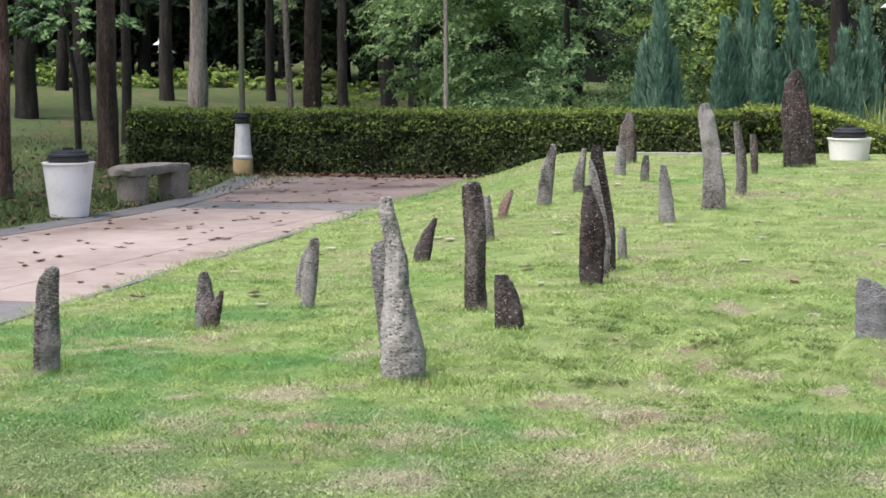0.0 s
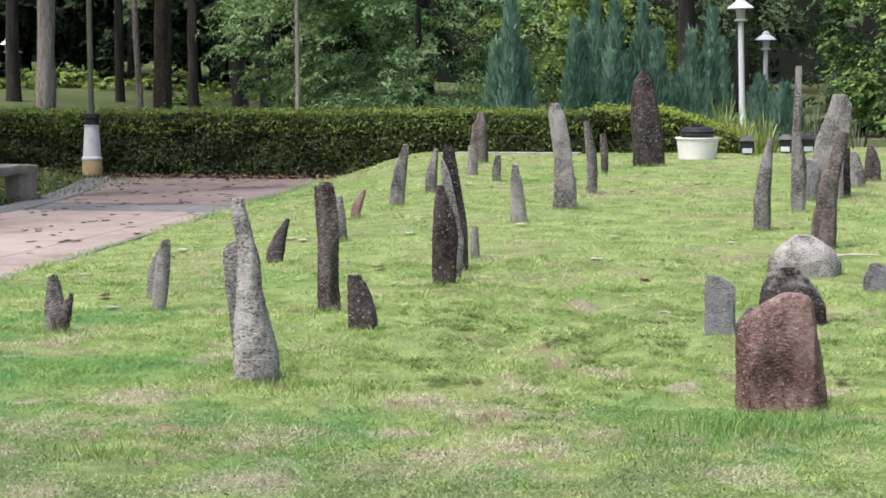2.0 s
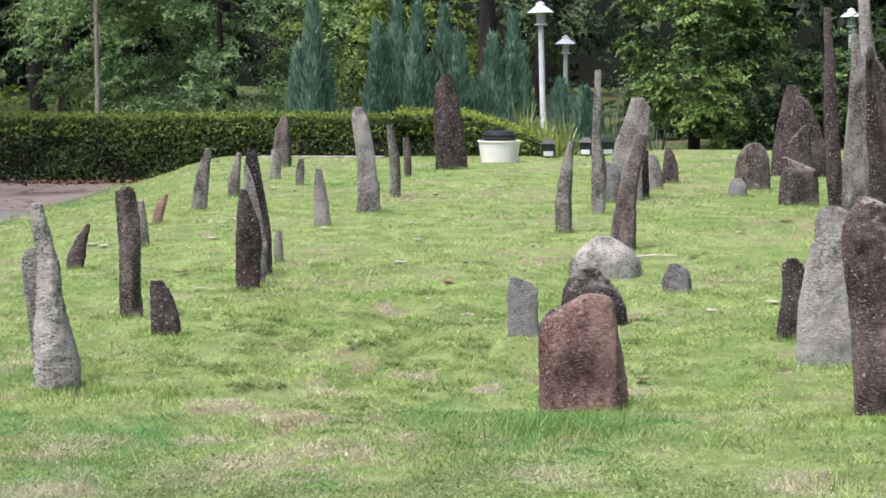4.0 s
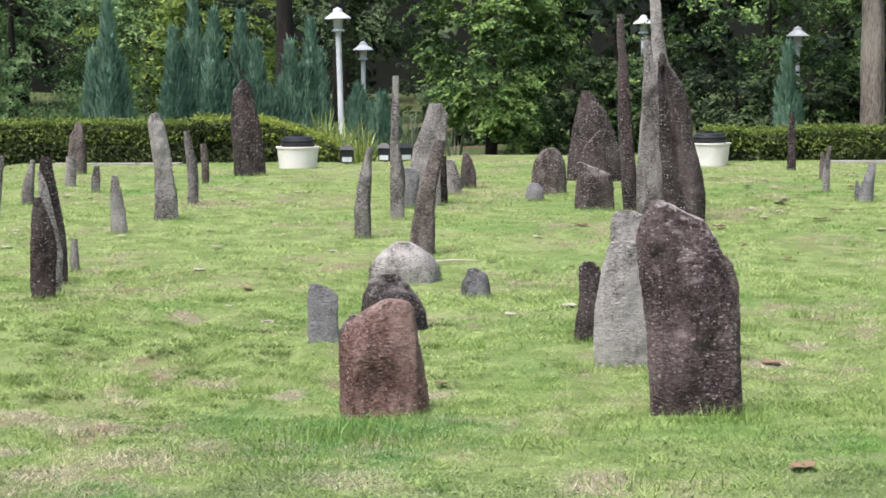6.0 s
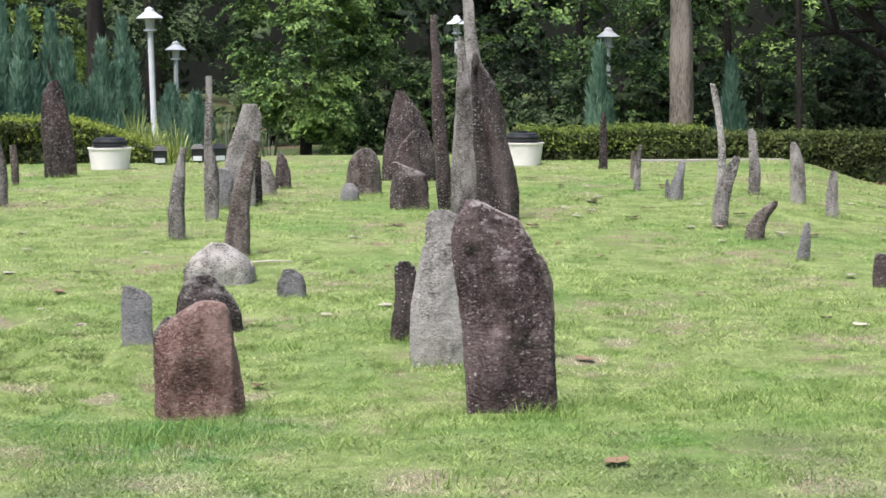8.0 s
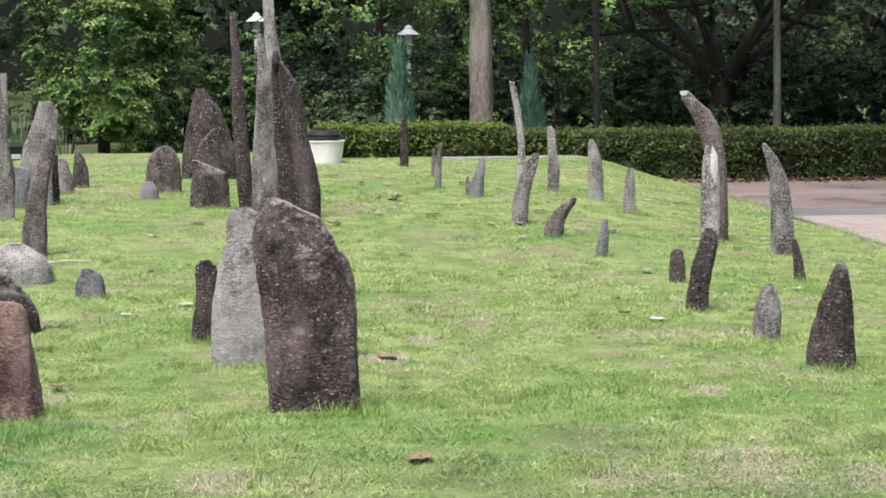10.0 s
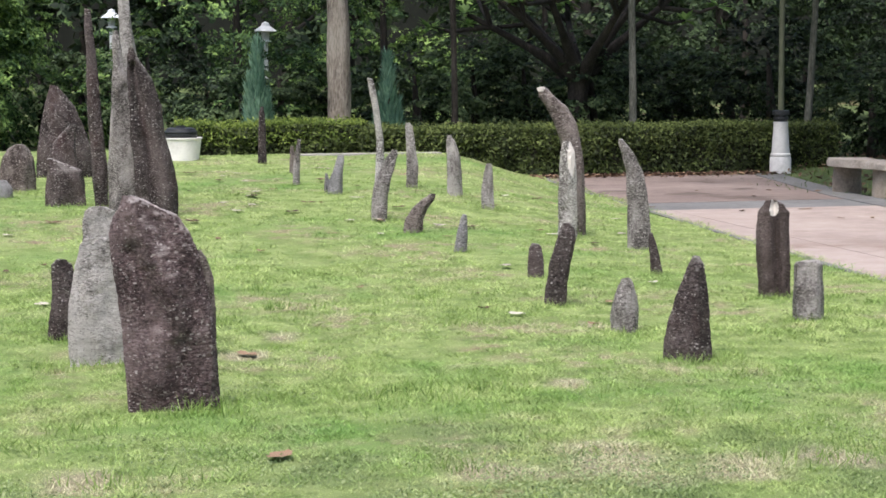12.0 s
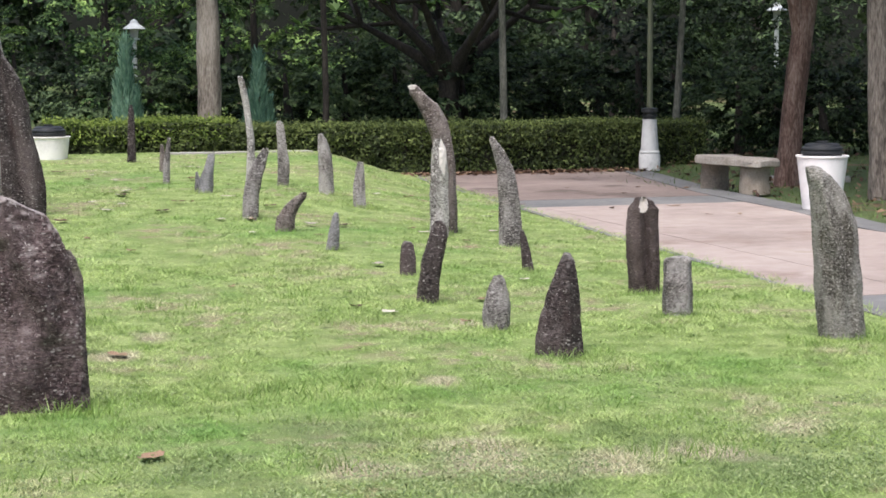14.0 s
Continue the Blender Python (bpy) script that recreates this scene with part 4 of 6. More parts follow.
near_dark = stone("dark", 3.93, 10.21, 0.6, (-0.07, -0.137, 0.137), (0.1, -0.137, 0.134), (0.23, -0.112, 0.121), (0.36, -0.071, 0.111), (0.46, -0.032, 0.104), (0.54, -0.001, 0.088), (0.59, 0.025, 0.063))
notched = stone("umber", 5.58, 12.80, 0.7, (-0.07, -0.117, 0.117), (0.28, -0.126, 0.107), (0.49, -0.135, 0.098), (0.61, -0.128, 0.097), (0.66, -0.088, 0.056), (0.69, -0.072, 0), dense=2.0)
stone("grey", 5.29, 11.60, 0.8, (-0.07, -0.101, 0.101), (0.15, -0.095, 0.103), (0.3, -0.085, 0.088), (0.37, -0.089, 0.087), (0.39, -0.074, 0.065))
mossy_stone = stone("mossy", 5.79, 10.31, 0.6, (-0.07, -0.138, 0.137), (0.18, -0.164, 0.118), (0.35, -0.183, 0.105), (0.52, -0.195, 0.086), (0.69, -0.197, 0.077), (0.79, -0.205, 0.036), (0.89, -0.217, -0.008), (0.99, -0.231, -0.092), (1.04, -0.235, -0.166))


def groove(ob, line, width, depth):
    """Presses a groove (or with a negative depth raises a ridge) into a stone's front along a line of (height, across)."""
    hs, xs = [p[0] for p in line], [p[1] for p in line]
    for v in ob.data.vertices:
        if v.co.y < 0 and hs[0] - 0.1 < v.co.z < hs[-1] + 0.1:
            fade = smoothstep((v.co.z - hs[0] + 0.1) / 0.1) * smoothstep((hs[-1] + 0.1 - v.co.z) / 0.1)
            off = (v.co.x - float(np.interp(v.co.z, hs, xs))) / width
            v.co.y += depth * fade * math.exp(-off * off)


groove(notched, ((0.0, 0.03), (0.35, 0.01), (0.7, -0.01)), 0.022, 0.06)
groove(slab_stone, ((0.45, -0.07), (0.62, -0.13), (0.75, -0.19)), 0.045, 0.045)
groove(slab_stone, ((0.4, 0.02), (0.65, -0.04), (0.98, -0.2)), 0.055, -0.035)
groove(great_stone, ((-0.05, -0.02), (0.7, -0.1), (1.4, -0.22)), 0.03, 0.08)
groove(near_dark, ((0.0, 0.06), (0.3, 0.05), (0.5, 0.05)), 0.035, -0.04)
groove(mossy_stone, ((0.0, 0.0), (0.5, -0.03), (0.95, -0.14)), 0.035, -0.06)


def broken_face(ob, x, z, w, h):
    """Gives the stone's faces round a place on its front a freshly broken pale look."""
    ob.data.materials.append(WHITE_CHIP)
    for p in ob.data.polygons:
        c = p.center
        if ((c.x - x) / w) ** 2 + ((c.z - z) / h) ** 2 < 1 + 0.5 * noise.noise(c * 40) and p.normal.y < 0.3:
            p.material_index = 1


broken_face(notched, -0.01, 0.64, 0.03, 0.06)
broken_face(hooked, -0.345, 1.365, 0.04, 0.025)
broken_face(split_stone, 0.03, 0.74, 0.035, 0.17)


# ---------------------------------------------------------------- plaza furniture
def litter_bin(x, y, z, turn, tall=0.62):
    t = thing("litter_bin", pose(x, y, z, 0, 0, turn), "white tapered tub litter bin with a black lid", "litter bin", "litter bins")
    k = tall / 0.62
    part("tub", lathe([(0.2, 0), (0.215, 0.015), (0.285 * k ** 0.3, tall * 0.965), (0.3, tall * 0.97), (0.3, tall), (0.27, tall), (0.265, tall - 0.03)], 40), TUB, t)
    lid = part("lid", lathe([(0.22, tall - 0.03), (0.225, tall + 0.02), (0.24, tall + 0.025), (0.24, tall + 0.045), (0.222, tall + 0.05), (0.222, tall + 0.065), (0.235, tall + 0.07), (0.232, tall + 0.088), (0.205, tall + 0.1), (0.2, tall + 0.118), (0.17, tall + 0.135), (0.1, tall + 0.138), (0.09, tall + 0.12)], 40), BLACK, t, "black ribbed plastic lid")
    part("handle", box((0.13, 0.035, 0.03), (0, 0, tall + 0.15), 0.008), BLACK, lid)
    return t


def bench(x, y, turn):
    t = thing("bench", pose(x, y, 0, 0, 0, turn), "rough stone slab bench on two thick legs", "bench", "benches on the plaza")
    n = 56
    loops = []
    for z, grow in ((0.335, 0.94), (0.345, 1.0), (0.41, 1.01), (0.44, 0.985), (0.447, 0.95)):
        loop = []
        for i in range(n):
            a = 2 * math.pi * i / n
            ca, sa = math.cos(a), math.sin(a)
            px, py = -0.06 + 0.74 * math.copysign(abs(ca) ** 0.4, ca), 0.24 * math.copysign(abs(sa) ** 0.4, sa)
            py += 0.1 * math.cos(px * 2.2)
            j = 1 + 0.09 * noise.noise((px * 3, py * 3, z * 9 + x)) + 0.04 * noise.noise((px * 11, py * 11, z * 20))
            loop.append((px * grow * j, py * grow * j, z + 0.03 * noise.noise((px * 3, py * 4, 5)) + 0.01 * noise.noise((px * 12, py * 12, 5))))
        loops.append(loop)
    part("seat", rings(bmesh.new(), loops), SLAB, t, "grey lichen covered stone slab")
    for dx in (-0.5, 0.5):
        loops = []
        for z in (-0.02, 0.02, 0.08, 0.16, 0.25, 0.33, 0.35):
            loop = []
            for i in range(28):
                a = 2 * math.pi * i / 28
                j = 1 + 0.14 * noise.noise((math.cos(a) * 2 + dx * 9, math.sin(a) * 2, z * 5)) + 0.03 * noise.noise((math.cos(a) * 7, math.sin(a) * 7 + dx, z * 18))
                r = 1.0 - 0.16 * z
                loop.append((dx + 0.22 * r * j * math.cos(a), 0.19 * r * j * math.sin(a), z))
            loops.append(loop)
        part("leg", rings(bmesh.new(), loops), CONCRETE, t, "rough cast concrete leg")
    return t


def plaza_lamp(x, y, stained):
    t = thing("street_lamp", pose(x, y, 0), "olive steel lamp post on a white tapered concrete base", "street lamp", "lamp posts at the hedges")
    if stained:
        part("plinth", lathe([(0.155, 0), (0.155, 0.25), (0.148, 0.26)], 32), STAINED, t, "soil stained plinth")
    else:
        part("plinth", lathe([(0.165, 0), (0.165, 0.25), (0.158, 0.26)], 32), WHITE_BASE, t)
    part("base", lathe([(0.148, 0.26), (0.158, 0.27), (0.158, 0.30), (0.14, 0.315), (0.108, 0.78), (0.115, 0.785), (0.115, 0.80)], 32), WHITE_BASE, t)
    part("collar", lathe([(0.1, 0.80), (0.1, 0.84), (0.118, 0.845), (0.118, 0.87), (0.098, 0.88), (0.098, 0.9), (0.13, 0.91), (0.13, 0.97), (0.06, 0.98)], 32), BLACK, t, "dark ribbed collar")
    part("pole", lathe([(0.047, 0.95), (0.042, 2.2), (0.036, 4.4)], 20), GREEN_POLE, t)
    part("lantern", lathe([(0.06, 4.38), (0.11, 4.42), (0.12, 4.7), (0.3, 4.72), (0.06, 4.9), (0.04, 4.96)], 24), WHITE, t)
    return t


def park_lamp(x, y, z, top, lean=0.0):
    """White post with a conical hat; top: height of the hat's tip over the ground."""
    t = thing("street_lamp", pose(x, y, z, 0, -lean, 0), "white post lamp with a conical metal hat", "street lamp", "white post lamps")
    part("pole", lathe([(0.06, 0), (0.055, 0.02), (0.05, top - 0.42), (0.055, top - 0.42)], 20), WHITE, t)
    part("gallery", lathe([(0.05, top - 0.43), (0.12, top - 0.42), (0.12, top - 0.4), (0.08, top - 0.38)], 24), WHITE, t)
    part("glass", lathe([(0.075, top - 0.38), (0.09, top - 0.2)], 20), WHITE_BASE, t, "frosted lamp glass")
    hat = part("hat", lathe([(0.235, top - 0.205), (0.24, top - 0.2), (0.22, top - 0.18), (0.09, top - 0.085), (0.075, top - 0.03), (0.03, top - 0.012), (0.02, top)], 28), WHITE, t, "conical white hat")
    return t


def spotlight(x, y, turn):
    t = thing("spotlight", pose(x, y, mound(x, y) if y < 29 else 0.35, 0, 0, turn), "small black garden floodlight on the ground", "spotlight", "garden floodlights")
    part("housing", box((0.2, 0.14, 0.2), (0, 0, 0.12), 0.02), BLACK, t)
    part("cap", rings(bmesh.new(), [[(-0.12, -0.1, 0.21), (0.12, -0.1, 0.21), (0.12, 0.1, 0.21), (-0.12, 0.1, 0.21)], [(-0.05, -0.04, 0.28), (0.05, -0.04, 0.28), (0.05, 0.04, 0.28), (-0.05, 0.04, 0.28)]]), BLACK, t, smooth=False)
    part("lens", box((0.14, 0.01, 0.07), (0, -0.073, 0.07), 0.003), WHITE, t, "pale lens")
    part("stem", lathe([(0.02, -0.1), (0.02, 0.05)], 10), BLACK, t)
    return t


litter_bin(-10.6, 19.55, 0.0, 10)
litter_bin(10.76, 19.7, 0.0, -15)
litter_bin(-2.71, 26.6, 0.07, 5)
litter_bin(2.96, 27.2, 0.08, -5)
bench(-10.95, 22.4, 85)
bench(11.38, 23.2, 95)
plaza_lamp(-12.1, 27.9, True)
plaza_lamp(12.28, 28.0, False)
park_lamp(-2.72, 34.5, 0.05, 2.8, 1.4)
park_lamp(-3.02, 44.5, 0.65, 1.78)
park_lamp(3.3, 44.0, 0.6, 2.38)
park_lamp(6.2, 40.5, 0.5, 2.12)
park_lamp(20.7, 40.1, 0.75, 2.3)
park_lamp(-24.8, 51.4, 0.95, 1.6)
park_lamp(-26.3, 55.0, 1.0, 1.35)
spotlight(-2.15, 28.0, 8)
spotlight(-1.62, 28.6, -20)
spotlight(-1.35, 28.7, 25)


# ---------------------------------------------------------------- foliage
def leaf_quads(rng, centres, out, size, flat=0.4):
    """Rhombic leaves at centres, facing roughly along out."""
    n = len(centres)
    nrm = out + rng.normal(0, flat, (n, 3))
    nrm /= np.linalg.norm(nrm, axis=1)[:, None] + 1e-9
    t = np.cross(nrm, rng.normal(0, 1, (n, 3)))
    t /= np.linalg.norm(t, axis=1)[:, None] + 1e-9
    b = np.cross(nrm, t)
    s = size * rng.uniform(0.6, 1.35, n)[:, None]
    v = np.empty((n, 4, 3))
    v[:, 0] = centres - t * s
    v[:, 1] = centres - b * s * 0.42 + nrm * s * 0.12
    v[:, 2] = centres + t * s
    v[:, 3] = centres + b * s * 0.42 + nrm * s * 0.12
    return v.reshape(-1, 3), np.arange(n * 4).reshape(-1, 4)


def crown_points(rng, total, radius, length, low=0.0, hollow=0.62):
    """Leaf places on drooping flat sprays round an ellipsoid, with gaps between them, and the way each leaf faces."""
    per = 42
    count = max(6, total // per)
    d = rng.normal(0, 1, (count * 3, 3))
    d /= np.linalg.norm(d, axis=1)[:, None]
    off = rng.uniform(0, 50)
    gap = np.array([noise.noise((a * 2.6 + off, b * 2.6, c * 3.2)) for a, b, c in d])
    d = d[np.argsort(-(gap + rng.uniform(-0.3, 0.3, len(d))))[:count]]
    swell = np.array([1 + 0.22 * noise.noise((a * 1.7, b * 1.7 + off, c * 1.7)) for a, b, c in d])
    c = d * (rng.uniform(hollow, 1.02, count) * swell)[:, None] * np.array(radius)
    c[:, 2] = np.maximum(c[:, 2], -radius[2] * (1 - low))
    o = d * np.array((1, 1, 0.35)) + np.array((0, 0, -0.12)) + rng.normal(0, 0.22, (count, 3))
    o /= np.linalg.norm(o, axis=1)[:, None]
    side = np.cross(o, (0, 0, 1.0))
    side /= np.linalg.norm(side, axis=1)[:, None] + 1e-9
    ln = (length * rng.uniform(0.6, 1.4, count))[:, None, None]
    u = rng.uniform(-0.55, 1.0, (count, per, 1))
    w = rng.normal(0, 0.34, (count, per, 1)) * (1.1 - 0.75 * np.abs(u))
    up = np.array((0, 0, 1.0))
    p = c[:, None, :] + ln * (u * o[:, None, :] + w * side[:, None, :] + (0.07 * rng.normal(0, 1, (count, per, 1)) - 0.28 * u * u - 0.35 * w * w) * up)
    out = 0.75 * up + 0.55 * u * o[:, None, :] + 0.35 * d[:, None, :] + 0.5 * w * side[:, None, :]
    return p.reshape(-1, 3), out.reshape(-1, 3)


def tapered(points, radii, n=12, rough=0.06, seed=0.0):
    """A limb along points."""
    loops = []
    for k, (p, r) in enumerate(zip(points, radii)):
        p = Vector(p)
        ahead = (Vector(points[min(k + 1, len(points) - 1)]) - Vector(points[max(k - 1, 0)])).normalized()
        u = ahead.cross(Vector((0.31, 0.9, 0.12))).normalized()
        w = ahead.cross(u)
        loops.append([p + (u * math.cos(a) + w * math.sin(a)) * r * (1 + rough * noise.noise((math.cos(a) * 2 + seed, math.sin(a) * 2, k * 0.7))) for a in (2 * math.pi * i / n for i in range(n))])
    return rings(bmesh.new(), loops)


def trunk_mesh(rng, height, r0, r1, lean=(0.0, 0.0), wobble=0.05, n=14, flare=1.18):
    k = max(8, int(height / 0.35))
    pts, rad = [], []
    for i in range(k + 1):
        q = i / k
        pts.append((lean[0] * q + wobble * noise.noise((q * 3, rng.uniform(0, 1) * 0.1, r0 * 50)), lean[1] * q, -0.15 + q * (height + 0.15)))
        rad.append((r0 + (r1 - r0) * q) * (1 + (flare - 1) * max(0, 1 - q * height / 0.7)))
    return tapered(pts, rad, n + 6, 0.22, r0 * 90), pts


def tree(x, y, height, r0, bark, leaf="dark", label="", lean=(0.0, 0.0), crown=(2.2, 2.2, 1.8), crown_at=None, clumps=60, per=40, size=0.14, seed=1, limbs=4, name="tree", group="trees of the wood", base=None):
    rng = np.random.default_rng(seed)
    t = thing(name, pose(x, y, terrain(x, y) - 0.02 if base is None else base), label or "slender woodland tree with a dark leafy crown", "tree", group)
    bm, pts = trunk_mesh(rng, height, r0, r0 * 0.55, lean)
    part("trunk", bm, BARK[bark], t)
    top = height if crown_at is None else crown_at
    for i in range(limbs):
        a = 2 * math.pi * (i + rng.uniform(0, 0.6)) / limbs
        z0 = top - crown[2] * rng.uniform(0.2, 0.8)
        q = min(1.0, max(0.05, z0 / height))
        start = Vector((lean[0] * q, lean[1] * q, q * height))
        end = start + Vector((math.cos(a) * crown[0] * 0.7, math.sin(a) * crown[1] * 0.7, crown[2] * 0.5))
        part("limb", tapered([start, start.lerp(end, 0.5) + Vector((0, 0, -0.1)), end], [r0 * 0.4, r0 * 0.25, r0 * 0.1], 8), BARK[bark], t)
    p, out = crown_points(rng, clumps * per, crown, min(0.9, max(0.2, min(crown) * 0.35)))
    v, f = leaf_quads(rng, p + np.array((lean[0] * top / height, lean[1] * top / height, top)), out, size)
    arrays_object("crown", v, f, LEAF[leaf], t)
    return t


def bush(x, y, radius, leaf, label, clumps=120, per=60, size=0.09, seed=1, z=None, name="bush", group="", clump=0.3, hollow=0.5):
    rng = np.random.default_rng(seed)
    t = thing(name, pose(x, y, terrain(x, y) if z is None else z), label, name.replace("_", " "), group)
    part("stem", tapered([(0, 0, -0.7), (0.05, 0, radius[2] * 0.5), (0, 0.05, radius[2] * 1.3)], [0.12, 0.09, 0.03], 10), BARK["dark"], t)
    p, out = crown_points(rng, clumps * per, radius, min(0.5, max(0.14, min(radius) * clump * 0.55)), 0.1, hollow)
    p[:, 2] += radius[2] * 0.95
    v, f = leaf_quads(rng, p, out, size)
    keep = v.reshape(-1, 4, 3)[:, :, 2].min(1) > -0.15
    v = v.reshape(-1, 4, 3)[keep].reshape(-1, 3)
    arrays_object("crown", v, np.arange(len(v)).reshape(-1, 4), LEAF[leaf], t)
    return t


def juniper(x, y, height, radius, seed, spires=9):
    """A conifer of upright feathery sprays."""
    rng = np.random.default_rng(seed)
    t = thing("conifer", pose(x, y, terrain(x, y)), "blue green juniper with upright feathery sprays", "conifer", "junipers behind the hedge")
    part("trunk", tapered([(0, 0, -0.2), (0, 0, height * 0.5), (0, 0, height * 0.9)], [0.12, 0.08, 0.02], 10), BARK["brown"], t)
    vs = []
    for i in range(spires):
        a = 2 * np.pi * i / max(1, spires - 1) + rng.uniform(-0.4, 0.4)
        q = 0.0 if i == 0 else rng.uniform(0.35, 0.6)
        px, py = radius * q * math.cos(a), radius * q * math.sin(a)
        h = height * (1 - 0.75 * q * rng.uniform(0.7, 1.2))
        count = int(2600 * h / height)
        s = rng.uniform(0, 1, count) ** 1.15
        b = rng.uniform(0, 2 * np.pi, count)
        lump = np.array([1 + 0.45 * noise.noise((math.cos(u) * 1.6 + i, math.sin(u) * 1.6, w * h * 2.2 + seed)) for u, w in zip(b, s)])
        r = radius * (0.62 if i else 0.85) * (1 - s) ** 0.85 * rng.uniform(0.45, 1.0, count) * lump + 0.015
        base = np.stack([px + r * np.cos(b), py + r * np.sin(b), 0.05 + s * h], 1)
        up = np.stack([np.cos(b) * 0.3, np.sin(b) * 0.3, np.ones(count)], 1) + rng.normal(0, 0.15, (count, 3))
        side = np.stack([-np.sin(b), np.cos(b), np.zeros(count)], 1) + rng.normal(0, 0.4, (count, 3))
        ln = rng.uniform(0.1, 0.24, count)[:, None]
        v = np.empty((count, 4, 3))
        v[:, 0], v[:, 2] = base, base + up * ln
        v[:, 1], v[:, 3] = base + up * ln * 0.4 + side * 0.016, base + up * ln * 0.4 - side * 0.016
        vs.append(v.reshape(-1, 3))
    v = np.concatenate(vs)
    arrays_object("crown", v, np.arange(len(v)).reshape(-1, 4), LEAF["blue"], t)
    return t


def hedge(name, x0, x1, y0, y1, base, top, leaf_top, leaf_side, label, seed, round_end=0, density=2600):
    """A clipped hedge: a solid core, coloured dark for the shade inside, under a skin of small leaves."""
    rng = np.random.default_rng(seed)
    t = tagged(new(name), label, "hedge")
    cx, cy = (x0 + x1) / 2, (y0 + y1) / 2
    t.location = (cx, cy, 0)

    def height(x):
        h = top + 0.03 * noise.noise((x * 0.9, seed, 0)) + 0.02 * noise.noise((x * 3, seed, 2))
        if round_end:
            e = (x1 - x) if round_end > 0 else (x - x0)
            h -= (top - base) * 0.75 * (1 - min(1, max(0, e / 1.6)) ** 0.5) if e < 1.6 else 0
        return h

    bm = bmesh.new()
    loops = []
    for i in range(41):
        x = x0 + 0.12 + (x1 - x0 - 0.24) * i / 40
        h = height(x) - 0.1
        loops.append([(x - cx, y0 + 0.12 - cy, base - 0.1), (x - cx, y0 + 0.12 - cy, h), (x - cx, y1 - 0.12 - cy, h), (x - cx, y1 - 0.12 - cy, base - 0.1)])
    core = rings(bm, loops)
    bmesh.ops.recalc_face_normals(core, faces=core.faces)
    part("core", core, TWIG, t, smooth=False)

    def skin(count, leaf, place, facing, size, pname):
        p = place(count)
        v, f = leaf_quads(rng, p - np.array((cx, cy, 0)), np.tile(np.array(facing, dtype=float), (count, 1)), size, 0.75)
        arrays_object(pname, v, f, LEAF[leaf], t)

    def front(count):
        x = rng.uniform(x0, x1, count)
        hs = np.array([height(a) for a in x])
        z = base - 0.05 + (hs - base + 0.05) * rng.uniform(0, 1, count)
        lump = np.array([noise.noise((a * 2.2, b * 2.5, seed)) for a, b in zip(x, z)])
        return np.stack([x, y0 + 0.06 - 0.11 * lump + rng.normal(0, 0.03, count), z], 1)

    def above(count):
        x = rng.uniform(x0, x1, count)
        y = rng.uniform(y0, y1, count)
        hs = np.array([height(a) for a in x])
        return np.stack([x, y, hs + rng.normal(0, 0.035, count) + 0.05 * rng.uniform(0, 1, count) ** 6], 1)

    def ends(count):
        left = rng.uniform(0, 1, count) < 0.5
        x = np.where(left, x0, x1) + rng.normal(0, 0.03, count)
        hs = np.array([height(a) for a in x])
        return np.stack([x, rng.uniform(y0, y1, count), base + (hs - base) * rng.uniform(0, 1, count)], 1)

    length, tall = x1 - x0, top - base
    def shoulder(count):
        p = front(count)
        hs = np.array([height(a) for a in p[:, 0]])
        p[:, 2] = hs - 0.3 * rng.uniform(0, 1, count) ** 2.2 + 0.02
        p[:, 1] += 0.12 * (1 - np.clip((hs - p[:, 2]) / 0.12, 0, 1)) - 0.02
        return p

    # front and ends take the darker leaf colour, shoulder and top the lighter
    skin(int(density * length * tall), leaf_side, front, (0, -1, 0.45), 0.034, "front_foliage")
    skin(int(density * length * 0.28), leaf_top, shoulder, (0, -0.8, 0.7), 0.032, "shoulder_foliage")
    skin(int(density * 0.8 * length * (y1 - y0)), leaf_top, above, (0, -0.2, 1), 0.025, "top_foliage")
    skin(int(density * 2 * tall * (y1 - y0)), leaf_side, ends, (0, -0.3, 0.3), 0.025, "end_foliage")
    return t


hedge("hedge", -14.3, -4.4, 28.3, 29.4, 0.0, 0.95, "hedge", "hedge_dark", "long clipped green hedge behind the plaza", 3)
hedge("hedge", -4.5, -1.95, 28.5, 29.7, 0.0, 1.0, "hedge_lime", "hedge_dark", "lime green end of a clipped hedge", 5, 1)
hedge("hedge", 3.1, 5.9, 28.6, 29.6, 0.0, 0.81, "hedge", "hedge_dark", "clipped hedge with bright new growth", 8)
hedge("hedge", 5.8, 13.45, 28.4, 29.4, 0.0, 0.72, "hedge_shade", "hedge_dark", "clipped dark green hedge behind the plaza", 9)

# junipers behind the west hedge
for hx, hy, hh, hr, hs, sp in ((-6.85, 34.4, 2.75, 0.5, 1, 5), (-5.75, 34.8, 2.2, 0.42, 2, 4), (-5.45, 35.2, 2.75, 0.5, 3, 5), (-5.05, 35.0, 2.55, 0.48, 4, 5), (-4.6, 35.3, 2.5, 0.45, 5, 4), (-4.3, 35.1, 2.0, 0.4, 25, 4), (-3.75, 35.6, 2.0, 0.4, 6, 4), (-3.4, 35.9, 2.35, 0.42, 7, 5), (-2.55, 36.2, 1.15, 0.4, 8, 4), (-2.1, 36.0, 1.0, 0.4, 26, 4), (6.8, 31.3, 1.65, 0.24, 9, 3), (4.68, 31.5, 1.9, 0.24, 10, 3)):
    juniper(hx, hy, hh, hr, hs, sp)

